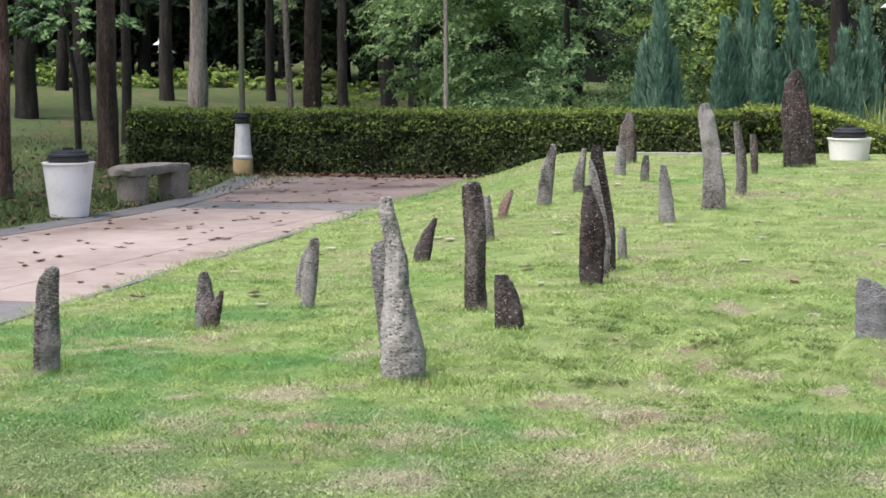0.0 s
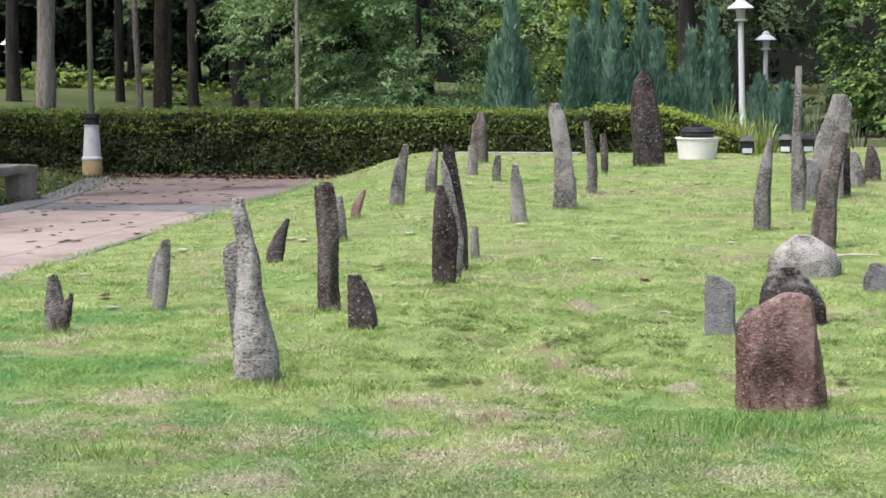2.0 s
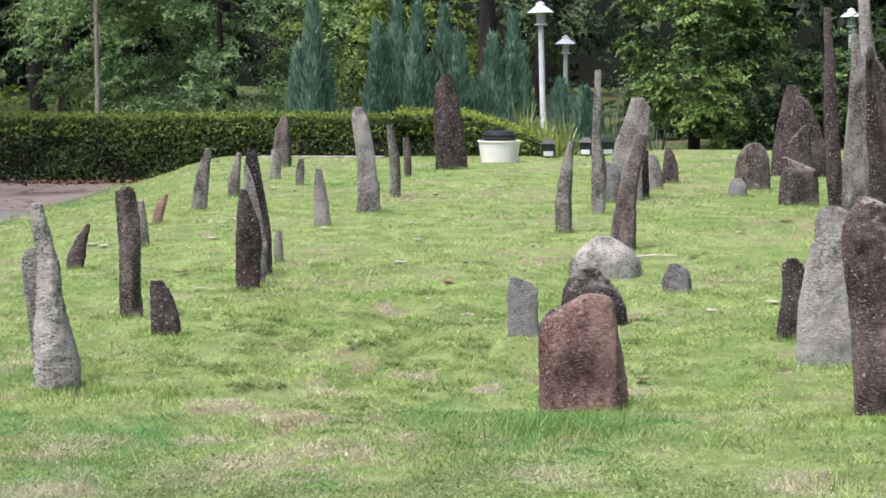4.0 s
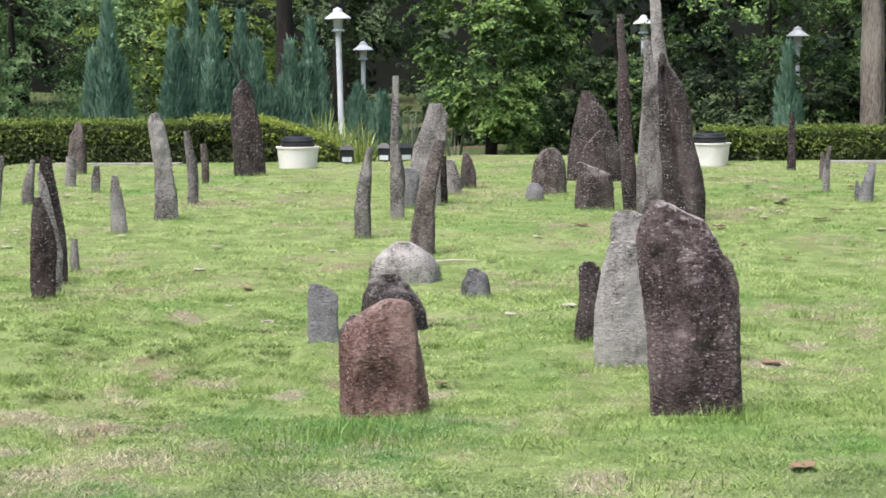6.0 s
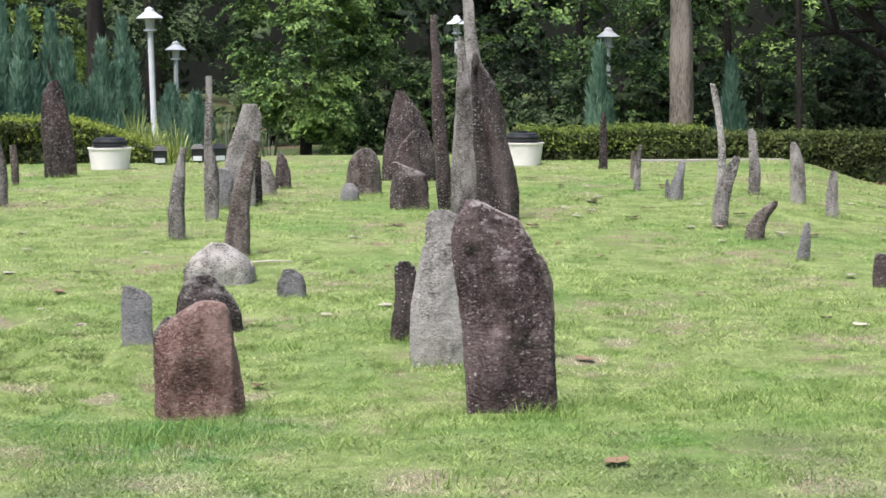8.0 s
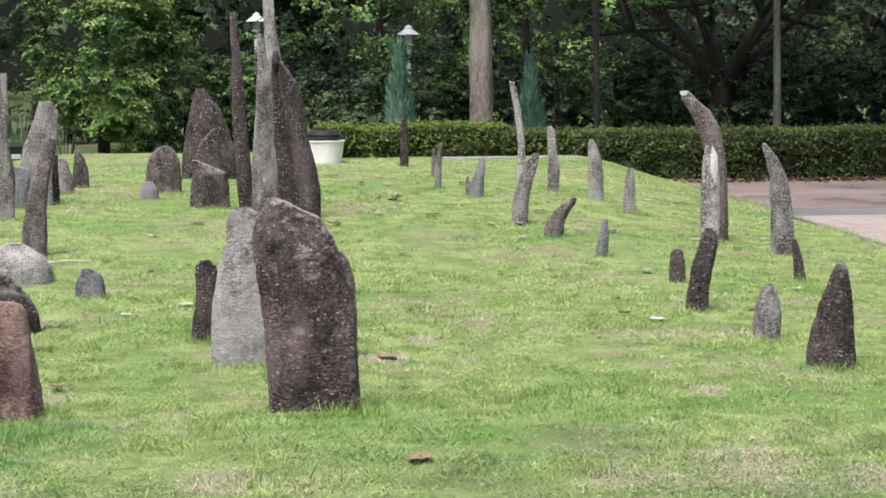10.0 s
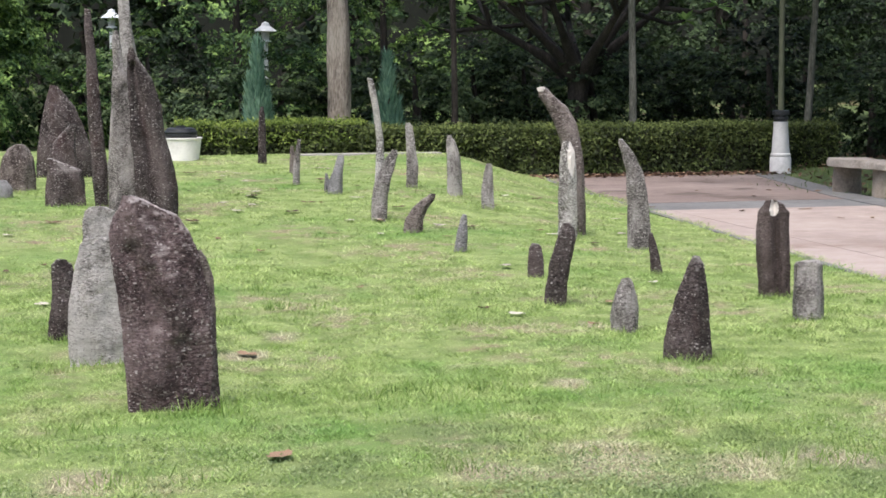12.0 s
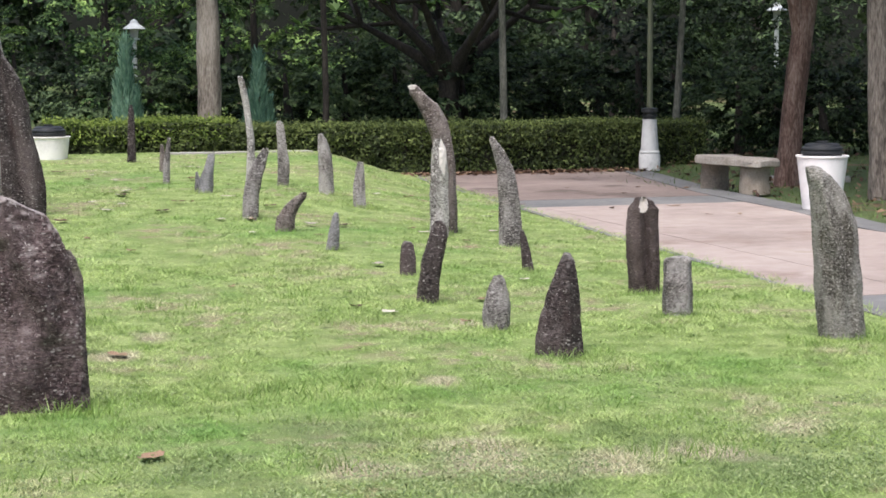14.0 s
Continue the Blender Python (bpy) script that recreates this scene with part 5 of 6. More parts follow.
# broad leafy trees
bush(-9.6, 38.5, (3.1, 2.0, 2.6), "mid", "broad leafy mid green tree behind the hedge", 120, 354, 0.050, 11, name="broadleaf_tree", clump=0.42, hollow=0.7)
bush(-12.4, 41.0, (2.2, 1.8, 2.8), "mid", "broad leafy mid green tree behind the hedge", 90, 303, 0.053, 12, name="broadleaf_tree", clump=0.42, hollow=0.7)
bush(-7.0, 44.0, (2.6, 2.0, 3.2), "light", "yellow green leafy tree deeper in the wood", 80, 303, 0.065, 13, name="broadleaf_tree", clump=0.42, hollow=0.7)
bush(-4.2, 51.0, (2.4, 2.0, 3.2), "dark", "dark leafy tree deeper in the wood", 46, 303, 0.065, 14, name="broadleaf_tree", clump=0.42, hollow=0.7)
bush(-0.1, 34.5, (1.25, 1.3, 1.7), "glossy", "dense rounded evergreen tree with glossy leaves", 79, 354, 0.050, 15, name="broadleaf_tree", clump=0.42, hollow=0.7, z=0.62)
bush(0.7, 37.5, (1.2, 1.4, 2.8), "glossy", "dense tall evergreen tree with glossy leaves", 50, 303, 0.053, 16, name="broadleaf_tree", clump=0.42, hollow=0.7)
bush(5.5, 40.0, (3.0, 2.0, 3.3), "glossy", "broad dark evergreen tree at the wood's edge", 63, 303, 0.059, 17, name="broadleaf_tree", clump=0.42, hollow=0.7)
bush(9.0, 42.0, (3.0, 2.0, 3.2), "glossy", "broad dark evergreen tree at the wood's edge", 54, 303, 0.059, 18, name="broadleaf_tree", clump=0.42, hollow=0.7)
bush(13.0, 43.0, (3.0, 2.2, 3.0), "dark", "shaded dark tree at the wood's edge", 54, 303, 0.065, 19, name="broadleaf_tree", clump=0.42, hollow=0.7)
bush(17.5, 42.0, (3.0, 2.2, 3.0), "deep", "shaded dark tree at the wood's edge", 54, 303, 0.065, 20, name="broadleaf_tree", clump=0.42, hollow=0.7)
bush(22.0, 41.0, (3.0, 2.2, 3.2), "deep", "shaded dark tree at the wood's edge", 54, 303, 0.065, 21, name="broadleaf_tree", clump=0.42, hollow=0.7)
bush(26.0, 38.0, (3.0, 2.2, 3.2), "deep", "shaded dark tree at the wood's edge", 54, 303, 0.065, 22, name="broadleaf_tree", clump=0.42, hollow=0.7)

# trunks of the wood
def at(azimuth, distance):
    return distance * math.sin(radians(azimuth)), distance * math.cos(radians(azimuth))


for az_, dist, hgt, rad, bark, lean, sd in (
    (-30.3, 25.9, 7.5, 0.11, "red", (0.1, 0), 31), (-29.6, 45.0, 9.0, 0.24, "dark", (0, 0), 32), (-27.95, 45.0, 9.0, 0.17, "dark", (-0.4, 0), 33),
    (-27.3, 31.0, 8.0, 0.17, "brown", (0, 0), 34), (-26.8, 38.0, 8.5, 0.1, "dark", (0.1, 0), 35), (-24.7, 42.0, 9.0, 0.21, "pale", (0.1, 0), 36),
    (-22.0, 44.0, 9.0, 0.075, "pale", (-0.4, 0), 37), (-21.4, 46.0, 9.0, 0.22, "brown", (0.15, 0), 38), (-19.1, 48.0, 9.0, 0.2, "dark", (-0.9, 0), 39),
    (-17.5, 37.0, 8.0, 0.048, "pale", (0.02, 0), 40), (-25.6, 52.0, 9.0, 0.18, "dark", (0, 0), 41), (-22.6, 54.0, 9.0, 0.13, "dark", (0, 0), 42), (-20.5, 52.0, 9.0, 0.14, "dark", (0, 0), 43), (-18.4, 54.0, 9.0, 0.16, "dark", (0, 0), 44),
    (10.85, 31.6, 9.0, 0.2, "pale", (-0.1, 0), 45), (14.2, 32.0, 9.0, 0.055, "dark", (-0.1, 0), 46), (19.4, 32.2, 8.0, 0.065, "grey", (0, 0), 47),
    (24.3, 32.0, 8.0, 0.06, "grey", (0.6, 0), 48), (-6.2, 41.0, 9.0, 0.2, "dark", (0.1, 0), 51), (27.6, 27.4, 7.0, 0.17, "red", (0.75, 0), 49), (30.4, 24.9, 7.5, 0.16, "pale", (-0.35, 0), 50),
):
    tx, ty = at(az_, dist)
    # crowns stand above the view; those at both ends are widened to cast shade
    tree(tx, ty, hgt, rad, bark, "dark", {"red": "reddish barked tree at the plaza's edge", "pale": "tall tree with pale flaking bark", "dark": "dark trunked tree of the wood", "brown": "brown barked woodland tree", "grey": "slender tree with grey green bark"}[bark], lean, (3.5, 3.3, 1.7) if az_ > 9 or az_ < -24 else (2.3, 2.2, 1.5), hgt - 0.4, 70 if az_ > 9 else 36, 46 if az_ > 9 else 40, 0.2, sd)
# trees outside the view, added so their crowns shade the woodland grass
for az_, dist, hgt, sd in ((-37, 24, 7.5, 71), (-42, 31, 8.5, 72), (-34, 37, 8.5, 73), (-46, 22, 8.0, 74), (-35.5, 47, 9.0, 75), (36, 27, 7.5, 76), (34, 34, 8.0, 77), (41, 22, 7.5, 78)):
    tx, ty = at(az_, dist)
    tree(tx, ty, hgt, 0.17, "brown", "dark", "unseen tall leafy tree added to shade the woodland grass", (0.2, 0), (3.8, 3.6, 1.8), hgt - 0.4, 70 if az_ > 0 else 44, 46, 0.2, sd)
fx_, fy_ = at(27.6, 27.4)
fork = thing("tree_fork", pose(fx_ + 0.22, fy_, terrain(fx_, fy_) + 2.05), "forking limb of a reddish barked tree", "tree limb")
part("limb", tapered([(0, 0, -0.1), (-0.1, 0, 0.45), (-0.3, 0, 1.2), (-0.45, 0, 2.6)], [0.11, 0.1, 0.09, 0.06], 14, 0.15), BARK["red"], fork)
low_branch = bush(*at(-28.6, 33.5), (1.3, 0.9, 0.55), "mid", "drooping leafy branch of a young tree", 30, 90, 0.055, 61, z=2.0, name="young_tree", clump=0.5)
part("trunk", tapered([(0.3, 0, -1.9), (0.25, 0, -0.5), (0.05, 0, 0.6)], [0.06, 0.05, 0.03], 10), BARK["dark"], low_branch)

# light undergrowth of the clearing and dark understory; leaf colours carry sun and shade
rng = np.random.default_rng(55)
for i in range(17):
    a = -30.5 + 13.5 * i / 16 + rng.uniform(-0.5, 0.5)
    ux, uy = at(a, rng.uniform(53, 60))
    bush(ux, uy, (rng.uniform(0.5, 1.2), 0.8, rng.uniform(0.16, 0.42)), "light", "low bright green undergrowth in a clearing", 24, 70, 0.06, 200 + i, name="undergrowth", group="undergrowth of the clearing", clump=0.6)
for i in range(20):
    a = -33 + 17 * i / 19 + rng.uniform(-0.4, 0.4)
    ux, uy = at(a, rng.uniform(60, 66))
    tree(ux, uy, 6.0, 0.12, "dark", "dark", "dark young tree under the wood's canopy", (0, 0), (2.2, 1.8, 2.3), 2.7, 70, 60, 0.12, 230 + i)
for i in range(24):
    a = 4.5 + 29 * i / 23 + rng.uniform(-0.5, 0.5)
    ux, uy = at(a, rng.uniform(33.5, 38.5))
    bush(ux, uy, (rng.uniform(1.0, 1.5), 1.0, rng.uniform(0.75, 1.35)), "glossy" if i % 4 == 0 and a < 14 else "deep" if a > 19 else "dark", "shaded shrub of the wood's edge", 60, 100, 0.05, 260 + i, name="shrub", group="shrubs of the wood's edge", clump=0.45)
for i in range(6):
    ux, uy = at(-1.2 + 5.7 * i / 5, 40.5)
    bush(ux, uy, (1.3, 0.9, 1.0), "dark", "shaded shrub under an evergreen tree", 40, 90, 0.055, 300 + i, name="shrub", group="shrubs of the wood's edge", clump=0.45)


def plumeria(x, y, seed):
    """A forking tree with thick bare limbs and rosettes of long leaves."""
    rng = np.random.default_rng(seed)
    t = thing("plumeria_tree", pose(x, y, terrain(x, y)), "dark forking tree with thick limbs and leaf rosettes", "tree")
    part("trunk", tapered([(0, 0, -0.2), (0.02, 0, 0.5), (-0.03, 0, 1.0), (0, 0, 1.45)], [0.25, 0.2, 0.18, 0.2], 14, 0.12), BARK["dark"], t)
    tips = []
    for i in range(9):
        a = 2 * math.pi * i / 9 + rng.uniform(-0.2, 0.2)
        r = rng.uniform(0.9, 2.0)
        end = Vector((math.cos(a) * r * 1.1, math.sin(a) * r * 0.8, 1.5 + rng.uniform(0.9, 1.9)))
        mid = Vector((end.x * 0.45, end.y * 0.45, 1.5 + (end.z - 1.5) * 0.4))
        part("limb", tapered([(0, 0, 1.25), mid * 0.6 + Vector((0, 0, 0.55)), mid, end], [0.14, 0.1, 0.075, 0.04], 10, 0.1), BARK["dark"], t)
        tips.append(end)
        for k in range(3):
            side = end + Vector(rng.normal(0, 0.45, 3)) + Vector((0, 0, 0.25))
            part("branch", tapered([mid.lerp(end, 0.6), mid.lerp(side, 0.8), side], [0.05, 0.035, 0.022], 8), BARK["dark"], t)
            tips.append(side)
    vs = []
    for tip in tips:
        for k in range(16):
            a, up = rng.uniform(0, 2 * np.pi), rng.uniform(-0.3, 0.9)
            d = np.array((math.cos(a), math.sin(a), up))
            d /= np.linalg.norm(d)
            s = np.cross(d, (0, 0, 1))
            s /= np.linalg.norm(s)
            ln, c = rng.uniform(0.18, 0.36), np.array(tip)
            vs.append([c, c + d * ln * 0.55 + s * 0.045, c + d * ln - np.array((0, 0, 0.03)), c + d * ln * 0.55 - s * 0.045])
    v = np.array(vs).reshape(-1, 3)
    arrays_object("crown", v, np.arange(len(v)).reshape(-1, 4), LEAF["rosette"], t)


px_, py_ = at(17.85, 34.0)
plumeria(px_, py_, 5)


def spiky_plant(x, y, z, count, length, mat, label, seed, fan=False):
    """A clump of long arching blades."""
    rng = np.random.default_rng(seed)
    t = thing("spiky_plant", pose(x, y, z), label, "plant", "spiky plants behind the mound")
    vs, fs = [], []
    for i in range(count):
        a = rng.uniform(0, 2 * np.pi)
        ln = length * rng.uniform(0.5, 1.1)
        reach = rng.uniform(0.15, 0.9 if fan else 0.65)
        s = np.array((-math.sin(a), math.cos(a), 0)) * rng.uniform(0.008, 0.017)
        o = np.array((rng.uniform(-0.1, 0.1), rng.uniform(-0.1, 0.1), 0))
        k0 = len(vs)
        for k in range(6):
            q = k / 5
            drop = 0.0 if fan else 0.55 * reach * q * q
            p = o + np.array((math.cos(a) * reach * ln * q, math.sin(a) * reach * ln * q, ln * (math.sqrt(max(0.05, 1 - reach ** 2)) * q - drop * q)))
            w = s * (1 - q) ** 0.5 if k < 5 else s * 0.05
            vs += [p - w, p + w]
        fs += [(k0 + 2 * k, k0 + 2 * k + 1, k0 + 2 * k + 3, k0 + 2 * k + 2) for k in range(5)]
    arrays_object("foliage", np.array(vs), np.array(fs), mat, t)


for sx, sy, sz, sc, sl, sd in ((-2.3, 28.7, 0.3, 110, 0.85, 1), (-1.95, 29.0, 0.3, 100, 0.8, 2), (-2.6, 29.9, 0.3, 90, 1.05, 3), (-1.5, 29.4, 0.25, 80, 0.55, 4), (-2.1, 28.4, 0.32, 80, 0.45, 5)):
    spiky_plant(sx, sy, sz, sc, sl, REED, "clump of yellow green arching reed grass", sd)
spiky_plant(-1.35, 31.5, 0.1, 60, 1.15, FAN, "dull green spiky fan leaved plant", 6, True)
spiky_plant(-0.7, 31.0, 0.1, 50, 0.8, FAN, "dull green spiky fan leaved plant", 7, True)


# far ranks of the wood
rng = np.random.default_rng(77)
for i in range(26):
    a = -38 + 78 * i / 25 + rng.uniform(-1, 1)
    fx, fy = at(a, rng.uniform(58, 68))
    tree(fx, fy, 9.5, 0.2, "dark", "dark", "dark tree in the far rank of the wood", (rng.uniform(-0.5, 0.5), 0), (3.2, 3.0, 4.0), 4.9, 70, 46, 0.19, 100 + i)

# unseen trees added behind the camera to close the place and cut low skylight
for i in range(9):
    a = 110 + 140 * i / 8
    fx, fy = at(a, rng.uniform(26, 34))
    tree(fx, fy, 9.0, 0.2, "dark", "mid", "unseen tall leafy tree added behind the camera", (0, 0), (3.2, 3.0, 3.4), 6.3, 40, 40, 0.24, 400 + i, base=-0.05)

# curved sheet, near black: the far wood's shade is put into its colour
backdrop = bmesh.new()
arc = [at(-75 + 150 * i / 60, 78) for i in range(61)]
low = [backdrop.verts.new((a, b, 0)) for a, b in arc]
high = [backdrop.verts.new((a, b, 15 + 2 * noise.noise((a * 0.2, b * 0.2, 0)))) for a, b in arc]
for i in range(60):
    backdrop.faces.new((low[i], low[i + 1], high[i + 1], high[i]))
tagged(mesh_object("backdrop", backdrop, FOREST_SHADE), "near black sheet standing in for the shaded far forest", "backdrop", kind="structure")


# ---------------------------------------------------------------- fallen leaves, twig and tufts
def leaf_mesh(name, length, width, curl, mat, seed):
    rng = np.random.default_rng(seed)
    bm = bmesh.new()
    rows = []
    for k in range(7):
        q = k / 6
        w = width * math.sin(math.pi * (0.06 + 0.9 * q)) ** 0.8 * rng.uniform(0.55, 1.15)
        z = curl * (2 * q - 1) ** 2 + 0.006 * rng.uniform(0, 1)
        rows.append([bm.verts.new((length * (q - 0.5), c * w, z + abs(c) * curl * rng.uniform(0.3, 0.9))) for c in (-1, -0.5, 0, 0.5, 1)])
    for a, c in zip(rows, rows[1:]):
        for i in range(4):
            bm.faces.new((a[i], a[i + 1], c[i + 1], c[i]))
    me = bpy.data.meshes.new(name)
    bm.to_mesh(me)
    bm.free()
    me.materials.append(mat)
    me.shade_smooth()
    return me


LEAVES = [leaf_mesh("fallen_leaf", 0.13, 0.045, 0.004, DRY_LEAF, 1), leaf_mesh("fallen_leaf", 0.17, 0.06, 0.008, DRY_LEAF, 2), leaf_mesh("fallen_leaf", 0.1, 0.042, 0.009, DRY_LEAF, 3), leaf_mesh("fallen_leaf", 0.15, 0.05, 0.005, PALE_LEAF, 4)]
LEAF_WORDS = ("curled brown dry leaf lying on the ", "large curled brown dry leaf lying on the ", "small crumpled brown leaf lying on the ", "bleached pale dry leaf lying on the ")


def fallen_leaf(x, y, z, kind, turn, size, surface):
    o = new("fallen_leaf", LEAVES[kind])
    o.matrix_basis = pose(x, y, z + (0.012 if surface == "lawn" else 0.002), 0, 0, turn) @ Matrix.Scale(size, 4)
    tagged(o, LEAF_WORDS[kind] + surface, "fallen leaf", "fallen leaves on the " + surface)


fallen_leaf(-2.62, 17.81, 0.227, 3, 47, 0.85, "lawn")
fallen_leaf(-2.32, 15.12, 0.132, 3, 326, 0.85, "lawn")
fallen_leaf(-2.40, 16.61, 0.184, 3, 339, 0.85, "lawn")
fallen_leaf(-1.48, 12.46, 0.054, 0, 95, 0.85, "lawn")
fallen_leaf(-1.81, 14.05, 0.098, 1, 278, 1.0, "lawn")
fallen_leaf(-3.92, 14.45, 0.103, 1, 68, 1.0, "lawn")
fallen_leaf(-5.52, 12.90, 0.023, 1, 105, 1.0, "lawn")
fallen_leaf(-6.28, 12.56, 0.010, 1, 157, 1.0, "lawn")
fallen_leaf(-5.21, 16.62, 0.106, 3, 283, 0.85, "lawn")
fallen_leaf(-3.39, 17.40, 0.212, 3, 202, 0.85, "lawn")
fallen_leaf(-4.25, 16.75, 0.171, 3, 352, 0.85, "lawn")
fallen_leaf(-1.67, 15.11, 0.132, 0, 160, 0.85, "lawn")
fallen_leaf(-2.22, 21.66, 0.345, 3, 90, 0.85, "lawn")
fallen_leaf(1.54, 10.89, 0.023, 1, 117, 1.0, "lawn")
fallen_leaf(1.27, 8.04, 0.008, 1, 227, 1.0, "lawn")
fallen_leaf(0.30, 14.94, 0.126, 0, 271, 0.85, "lawn")
fallen_leaf(-0.29, 10.18, 0.014, 2, 337, 0.85, "lawn")
fallen_leaf(-0.04, 15.62, 0.149, 0, 45, 0.85, "lawn")
fallen_leaf(0.37, 17.26, 0.207, 3, 123, 0.85, "lawn")
fallen_leaf(0.79, 18.18, 0.240, 1, 147, 1.0, "lawn")
fallen_leaf(2.06, 18.00, 0.234, 1, 245, 1.0, "lawn")
fallen_leaf(-1.48, 12.46, 0.054, 3, 257, 0.85, "lawn")
fallen_leaf(-2.33, 15.10, 0.132, 3, 109, 0.85, "lawn")
fallen_leaf(-1.81, 15.12, 0.132, 0, 107, 0.85, "lawn")
fallen_leaf(4.43, 23.96, 0.383, 3, 57, 0.85, "lawn")
fallen_leaf(3.39, 19.46, 0.283, 1, 142, 1.0, "lawn")
fallen_leaf(2.05, 17.99, 0.233, 1, 131, 1.0, "lawn")
fallen_leaf(4.24, 17.33, 0.194, 3, 214, 0.85, "lawn")
fallen_leaf(3.33, 12.37, 0.051, 2, 211, 0.85, "lawn")
fallen_leaf(4.26, 17.38, 0.195, 3, 344, 0.85, "lawn")
fallen_leaf(2.97, 20.28, 0.308, 1, 95, 1.0, "lawn")
fallen_leaf(2.91, 20.29, 0.309, 3, 85, 0.85, "lawn")
fallen_leaf(4.21, 18.91, 0.257, 1, 30, 1.0, "lawn")
fallen_leaf(4.37, 24.22, 0.385, 3, 200, 0.85, "lawn")
fallen_leaf(3.82, 11.56, 0.031, 2, 130, 0.85, "lawn")
fallen_leaf(3.33, 12.38, 0.051, 2, 178, 0.85, "lawn")

rng = np.random.default_rng(91)
for i in range(80):
    y = rng.uniform(12, 27.5)
    x = rng.uniform(-1, 1) * min(half_width(y) - 0.5, y * 0.6)
    fallen_leaf(x, y, mound(x, y) + 0.008, int(rng.choice([0, 2, 3, 3])), rng.uniform(0, 360), rng.uniform(0.5, 1.0), "lawn")
for i in range(34):
    x, y = rng.normal(3.6, 1.2), rng.uniform(16, 24)
    fallen_leaf(x, y, mound(x, y) + 0.008, int(rng.choice([0, 1, 3, 3])), rng.uniform(0, 360), rng.uniform(0.6, 1.15), "lawn")
for i in range(230):
    s = -1 if i % 10 < 9 else 1
    y = 28.1 - (rng.uniform(0, 1) ** 2) * 14 if i % 2 else rng.uniform(13, 28)
    x = s * rng.uniform(half_width(y) + 0.1, outer(y, s) - 0.1)
    fallen_leaf(x, y, 0.0, int(rng.choice([0, 1, 2, 2])), rng.uniform(0, 360), rng.uniform(0.5, 1.05), "pavement")

v = []
rng = np.random.default_rng(93)
for s in (-1, 1):
    for i in range(2600 if s < 0 else 2400):
        if i % 3 == 0:
            y, x = 28.2 - abs(rng.normal(0, 0.25)), s * rng.uniform(8.2, 12.2)
            z = 0.01
        else:
            y = rng.uniform(14, 34)
            x = s * (outer(min(y, 28), s) + abs(rng.normal(0, 3.0)))
            z = terrain(x, y) + 0.05
        v.append((x, y, z + rng.uniform(0, 0.02)))
v = np.array(v)
q, f = leaf_quads(rng, v, np.tile((0.0, 0.0, 1.0), (len(v), 1)), 0.055, 0.4)
tagged(arrays_object("leaf_litter", q, f, DRY_LEAF), "brown leaf litter along the hedge and under the trees", "leaf litter", kind="stuff")

rng = np.random.default_rng(95)
count = 36000
gx = np.where(rng.uniform(0, 1, count) < 0.88, -1, 1) * (10.7 + np.abs(rng.normal(0, 4.5, count)))
gy = rng.uniform(14, 40, count)
gz = np.array([terrain(p, q) + 0.05 * noise.noise((p * 0.3, q * 0.3, 0)) for p, q in zip(gx, gy)])
gh = rng.uniform(0.03, 0.1, count)
ga = rng.uniform(0, 2 * np.pi, count)
gs = np.stack([np.cos(ga), np.sin(ga), 0 * ga], 1) * 0.012
gb = np.stack([gx, gy, gz - 0.02], 1)
gt = gb + np.concatenate([rng.normal(0, 0.7, (count, 2)) * gh[:, None], gh[:, None] + 0.02], 1)
v = np.stack([gb - gs, gb + gs, gt], 1).reshape(-1, 3)
tagged(arrays_object("woodland_grass", v, np.arange(count * 3).reshape(-1, 3), WOOD_BLADE), "rough grass under the trees", "grass", kind="stuff")

slab = thing("concrete_slab", pose(13.2, 24.6, terrain(13.2, 24.6) + 0.04, 0, 0, -28), "pale concrete slab lying on the ground", "slab")
part("slab", box((1.2, 0.4, 0.09), (0, 0, 0), 0.015), KERB, slab, smooth=False)

twig = thing("twig", pose(-0.35, 15.55, mound(-0.35, 15.55) + 0.02, 0, 0, 3), "pale fallen stick lying on the lawn", "twig")
part("stick", tapered([(-0.2, 0, 0), (0, 0.01, 0.015), (0.2, -0.01, 0.01)], [0.009, 0.008, 0.005], 8), PALE_LEAF, twig)

def tuft(rng, x, y, count, tall, spread, flop=0.5):
    a = rng.uniform(0, 2 * np.pi, count)
    r = spread * rng.uniform(0, 1, count) ** 0.5
    base = np.stack([x + r * np.cos(a) * 1.6, y + r * np.sin(a) * 0.7, np.full(count, lawn_height(x, y) - 0.008)], 1)
    h = tall * rng.uniform(0.4, 1.15, count)
    b = rng.uniform(0, 2 * np.pi, count)
    side = np.stack([np.cos(b), np.sin(b), 0 * b], 1) * 0.0035
    lean = np.concatenate([rng.normal(0, flop, (count, 2)) * h[:, None], h[:, None]], 1)
    v = np.stack([base - side, base + side, base + lean], 1)
    return v.reshape(-1, 3)


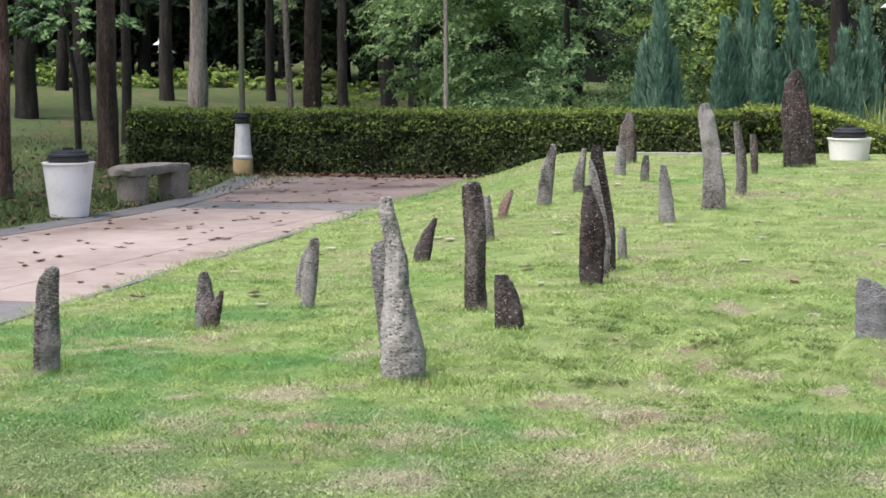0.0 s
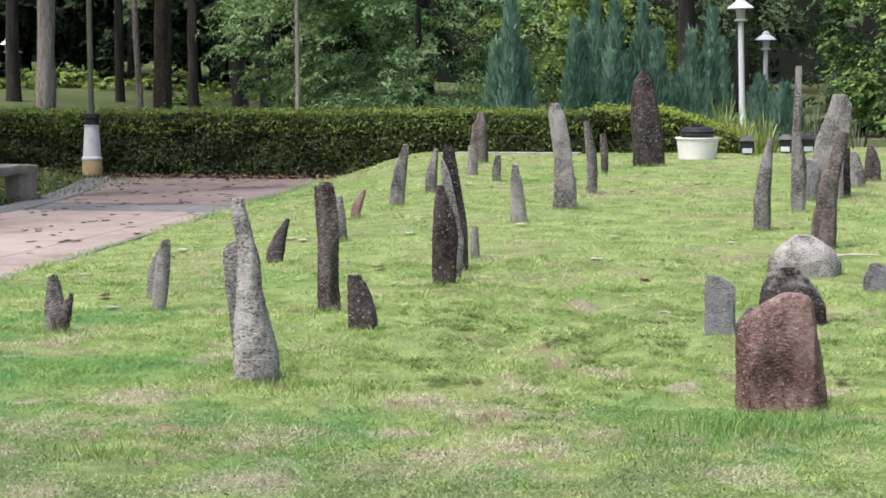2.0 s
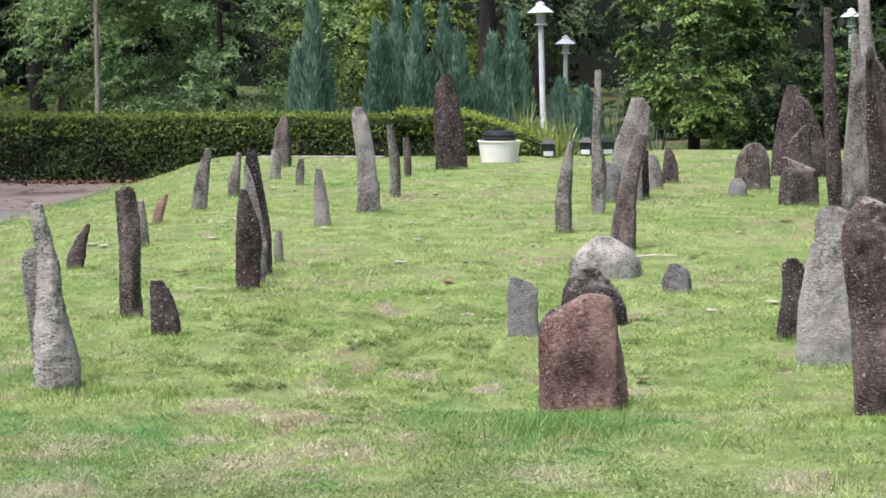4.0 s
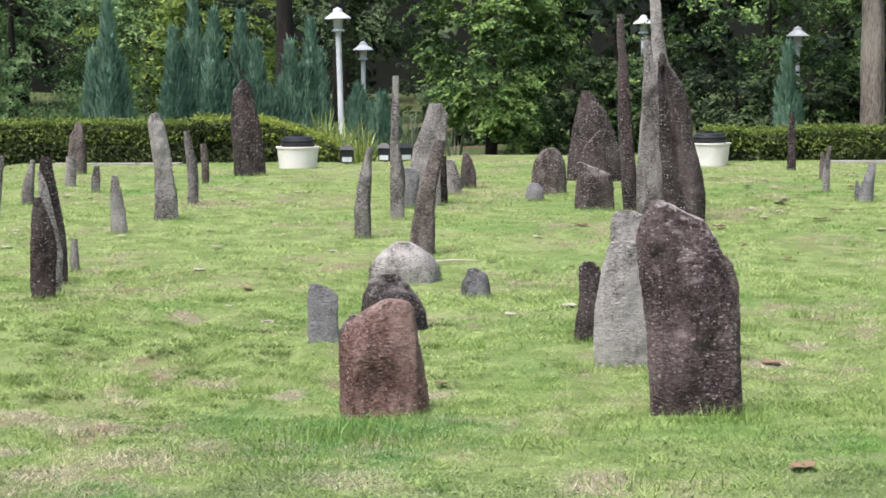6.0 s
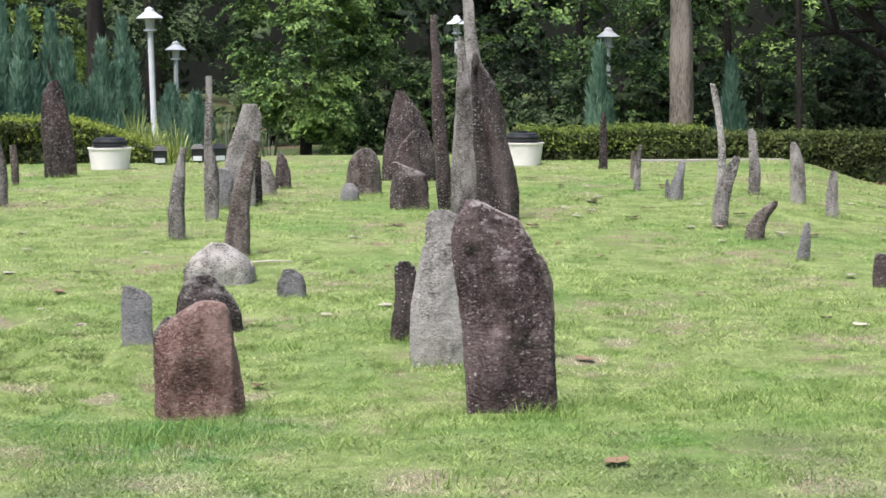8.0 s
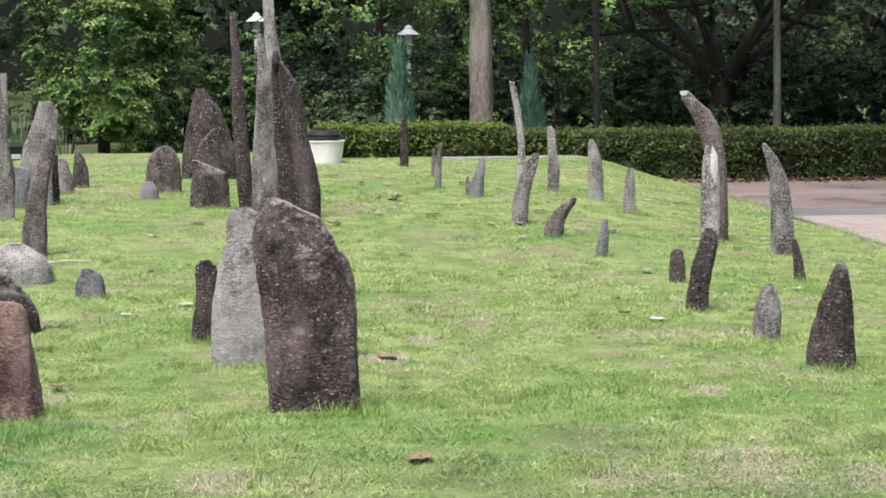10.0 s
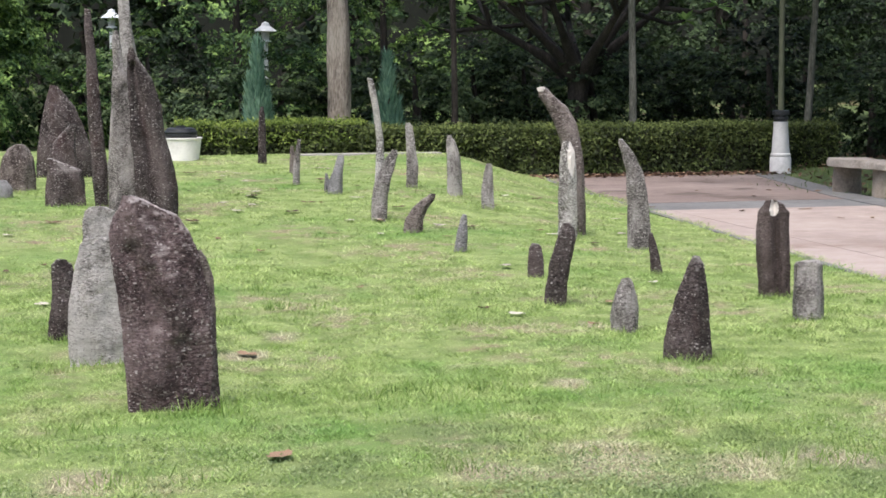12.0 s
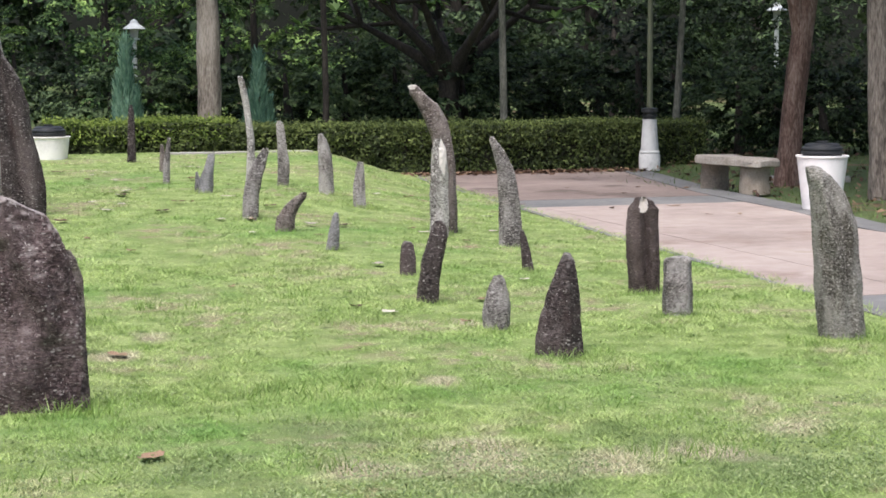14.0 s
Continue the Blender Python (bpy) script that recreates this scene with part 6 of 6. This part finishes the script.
rng = np.random.default_rng(17)
vs = []
for x, y, w, tall in (
    (-5.29, 9.42, 0.12, 0.1),
    (-5.27, 9.64, 0.12, 0.1),
    (-3.36, 9.65, 0.2, 0.06),
    (-3.21, 9.78, 0.1, 0.1),
    (-3.38, 9.27, 0.3, 0.05),
    (-0.5, 9.17, 0.2, 0.05),
    (-0.70, 8.59, 0.4, 0.07),
    (-0.43, 9.37, 0.2, 0.09),
    (1.1, 9.2, 0.14, 0.1),
    (1.16, 9.28, 0.1, 0.11),
    (0.86, 9.2, 0.06, 0.06),
    (0.68, 10.77, 0.22, 0.08),
    (0.53, 11.70, 0.12, 0.07),
    (-1.04, 11.54, 0.15, 0.06),
    (-3.23, 11.49, 0.14, 0.05),
    (-3.68, 12.22, 0.12, 0.05),
    (-3.20, 13.56, 0.12, 0.05),
    (3.91, 10.07, 0.2, 0.06),
    (5.76, 10.16, 0.2, 0.07),
    (3.93, 11.20, 0.12, 0.05),
    (5.55, 12.65, 0.15, 0.07),
    (5.27, 11.47, 0.15, 0.06),
    (3.86, 12.45, 0.1, 0.06),
    (-5.12, 11.11, 0.1, 0.09),
    (-4.88, 12.25, 0.1, 0.07),
    (2.31, 9.52, 0.35, 0.09),
    (1.28, 9.5, 0.12, 0.08),
    (0.95, 8.8, 0.4, 0.06),
    (2.20, 8.97, 0.4, 0.08),
    (3.49, 7.43, 0.25, 0.09),
    (-1.10, 8.24, 0.35, 0.08),
    (-0.80, 8.87, 0.4, 0.09),
    (-2.48, 7.84, 0.12, 0.12),
    (-3.00, 8.09, 0.1, 0.1),
    (-2.85, 9.42, 0.3, 0.08),
    (-0.62, 8.79, 0.35, 0.08),
    (-3.23, 7.62, 0.2, 0.08),
):
    vs.append(tuft(rng, x, y, int(130 * w / 0.2), tall, w))
for i in range(90):
    y = rng.uniform(7.5, 14)
    x = rng.uniform(-1, 1) * min(half_width(y) - 0.3, y * 0.58)
    vs.append(tuft(rng, x, y, 40, rng.uniform(0.05, 0.1), rng.uniform(0.05, 0.2)))
clumps = []
for ob in [o for o in scene.objects if o.name.split(".")[0] == "standing_stone"]:
    wide = ob.dimensions.x
    sx, sy = ob.location.x, ob.location.y
    near = math.hypot(sx, sy)
    for k in range(3):
        a = rng.uniform(-0.5, 0.5)
        clumps.append(tuft(rng, sx * (1 - 0.45 * wide / near) + a * wide, sy * (1 - 0.45 * wide / near), int(25 + 60 * wide), rng.uniform(0.04, 0.08), 0.06 + 0.2 * wide))
for i in range(90):
    clumps.append(tuft(rng, rng.normal(-1.9, 0.9), rng.normal(11.2, 1.1), 90, rng.uniform(0.03, 0.055), rng.uniform(0.06, 0.13), 1.1))
for s in (-1, 1):
    for y in np.arange(9.0, 27.5, 0.11):
        clumps.append(tuft(rng, s * (half_width(y) + rng.uniform(-0.06, 0.05)), y, 26, rng.uniform(0.03, 0.065), 0.09, 0.9))
# deep green clumps, with the shade of hollows put into their colour
deep = [tuft(rng, rng.normal(-1.9, 0.85), rng.normal(11.2, 1.2), 130, rng.uniform(0.02, 0.04), rng.uniform(0.05, 0.12), 1.3) for i in range(110)]
deep += [tuft(rng, x, y, 100, rng.uniform(0.02, 0.035), rng.uniform(0.06, 0.13), 1.3) for x, y in zip(rng.uniform(0.8, 4.0, 26), rng.uniform(7.6, 11.5, 26))]
dv = np.concatenate(deep)
tagged(arrays_object("grass_tussocks", dv, np.arange(len(dv)).reshape(-1, 3), BLADE_DEEP), "deep green tussocks of mown grass, darkened for shaded hollows", "grass", kind="stuff")
cv = np.concatenate(clumps)
tagged(arrays_object("grass_tussocks", cv, np.arange(len(cv)).reshape(-1, 3), BLADE), "uneven tussocks of mown grass", "grass", kind="stuff")
v = np.concatenate(vs)
tagged(arrays_object("grass_tufts", v, np.arange(len(v)).reshape(-1, 3), BLADE_LUSH), "longer lush grass round the stones", "grass", kind="stuff")

rng = np.random.default_rng(23)
count = 110000
wy = 6.6 + 3.4 * rng.uniform(0, 1, count) ** 1.5
wx = rng.uniform(-1, 1, count) * np.minimum(6.2, wy * 0.6 + 0.4)
thick = np.array([noise.noise((a * 1.1, b * 1.4, 40)) + 0.5 * noise.noise((a * 4, b * 4, 41)) for a, b in zip(wx, wy)])
keep = thick + rng.uniform(-0.35, 0.35, count) > 0.25 * (wy - 7.6)
wx, wy = wx[keep], wy[keep]
wz = np.array([lawn_height(a, b) for a, b in zip(wx, wy)]) + rng.uniform(0.006, 0.024, len(wx))
q, f = leaf_quads(rng, np.stack([wx, wy, wz], 1), np.tile((0.0, -0.25, 1.0), (len(wx), 1)), 0.0085, 0.55)
tagged(arrays_object("ground_cover", q, f, WEED), "small leaved weeds among the lawn grass", "ground cover", kind="stuff")
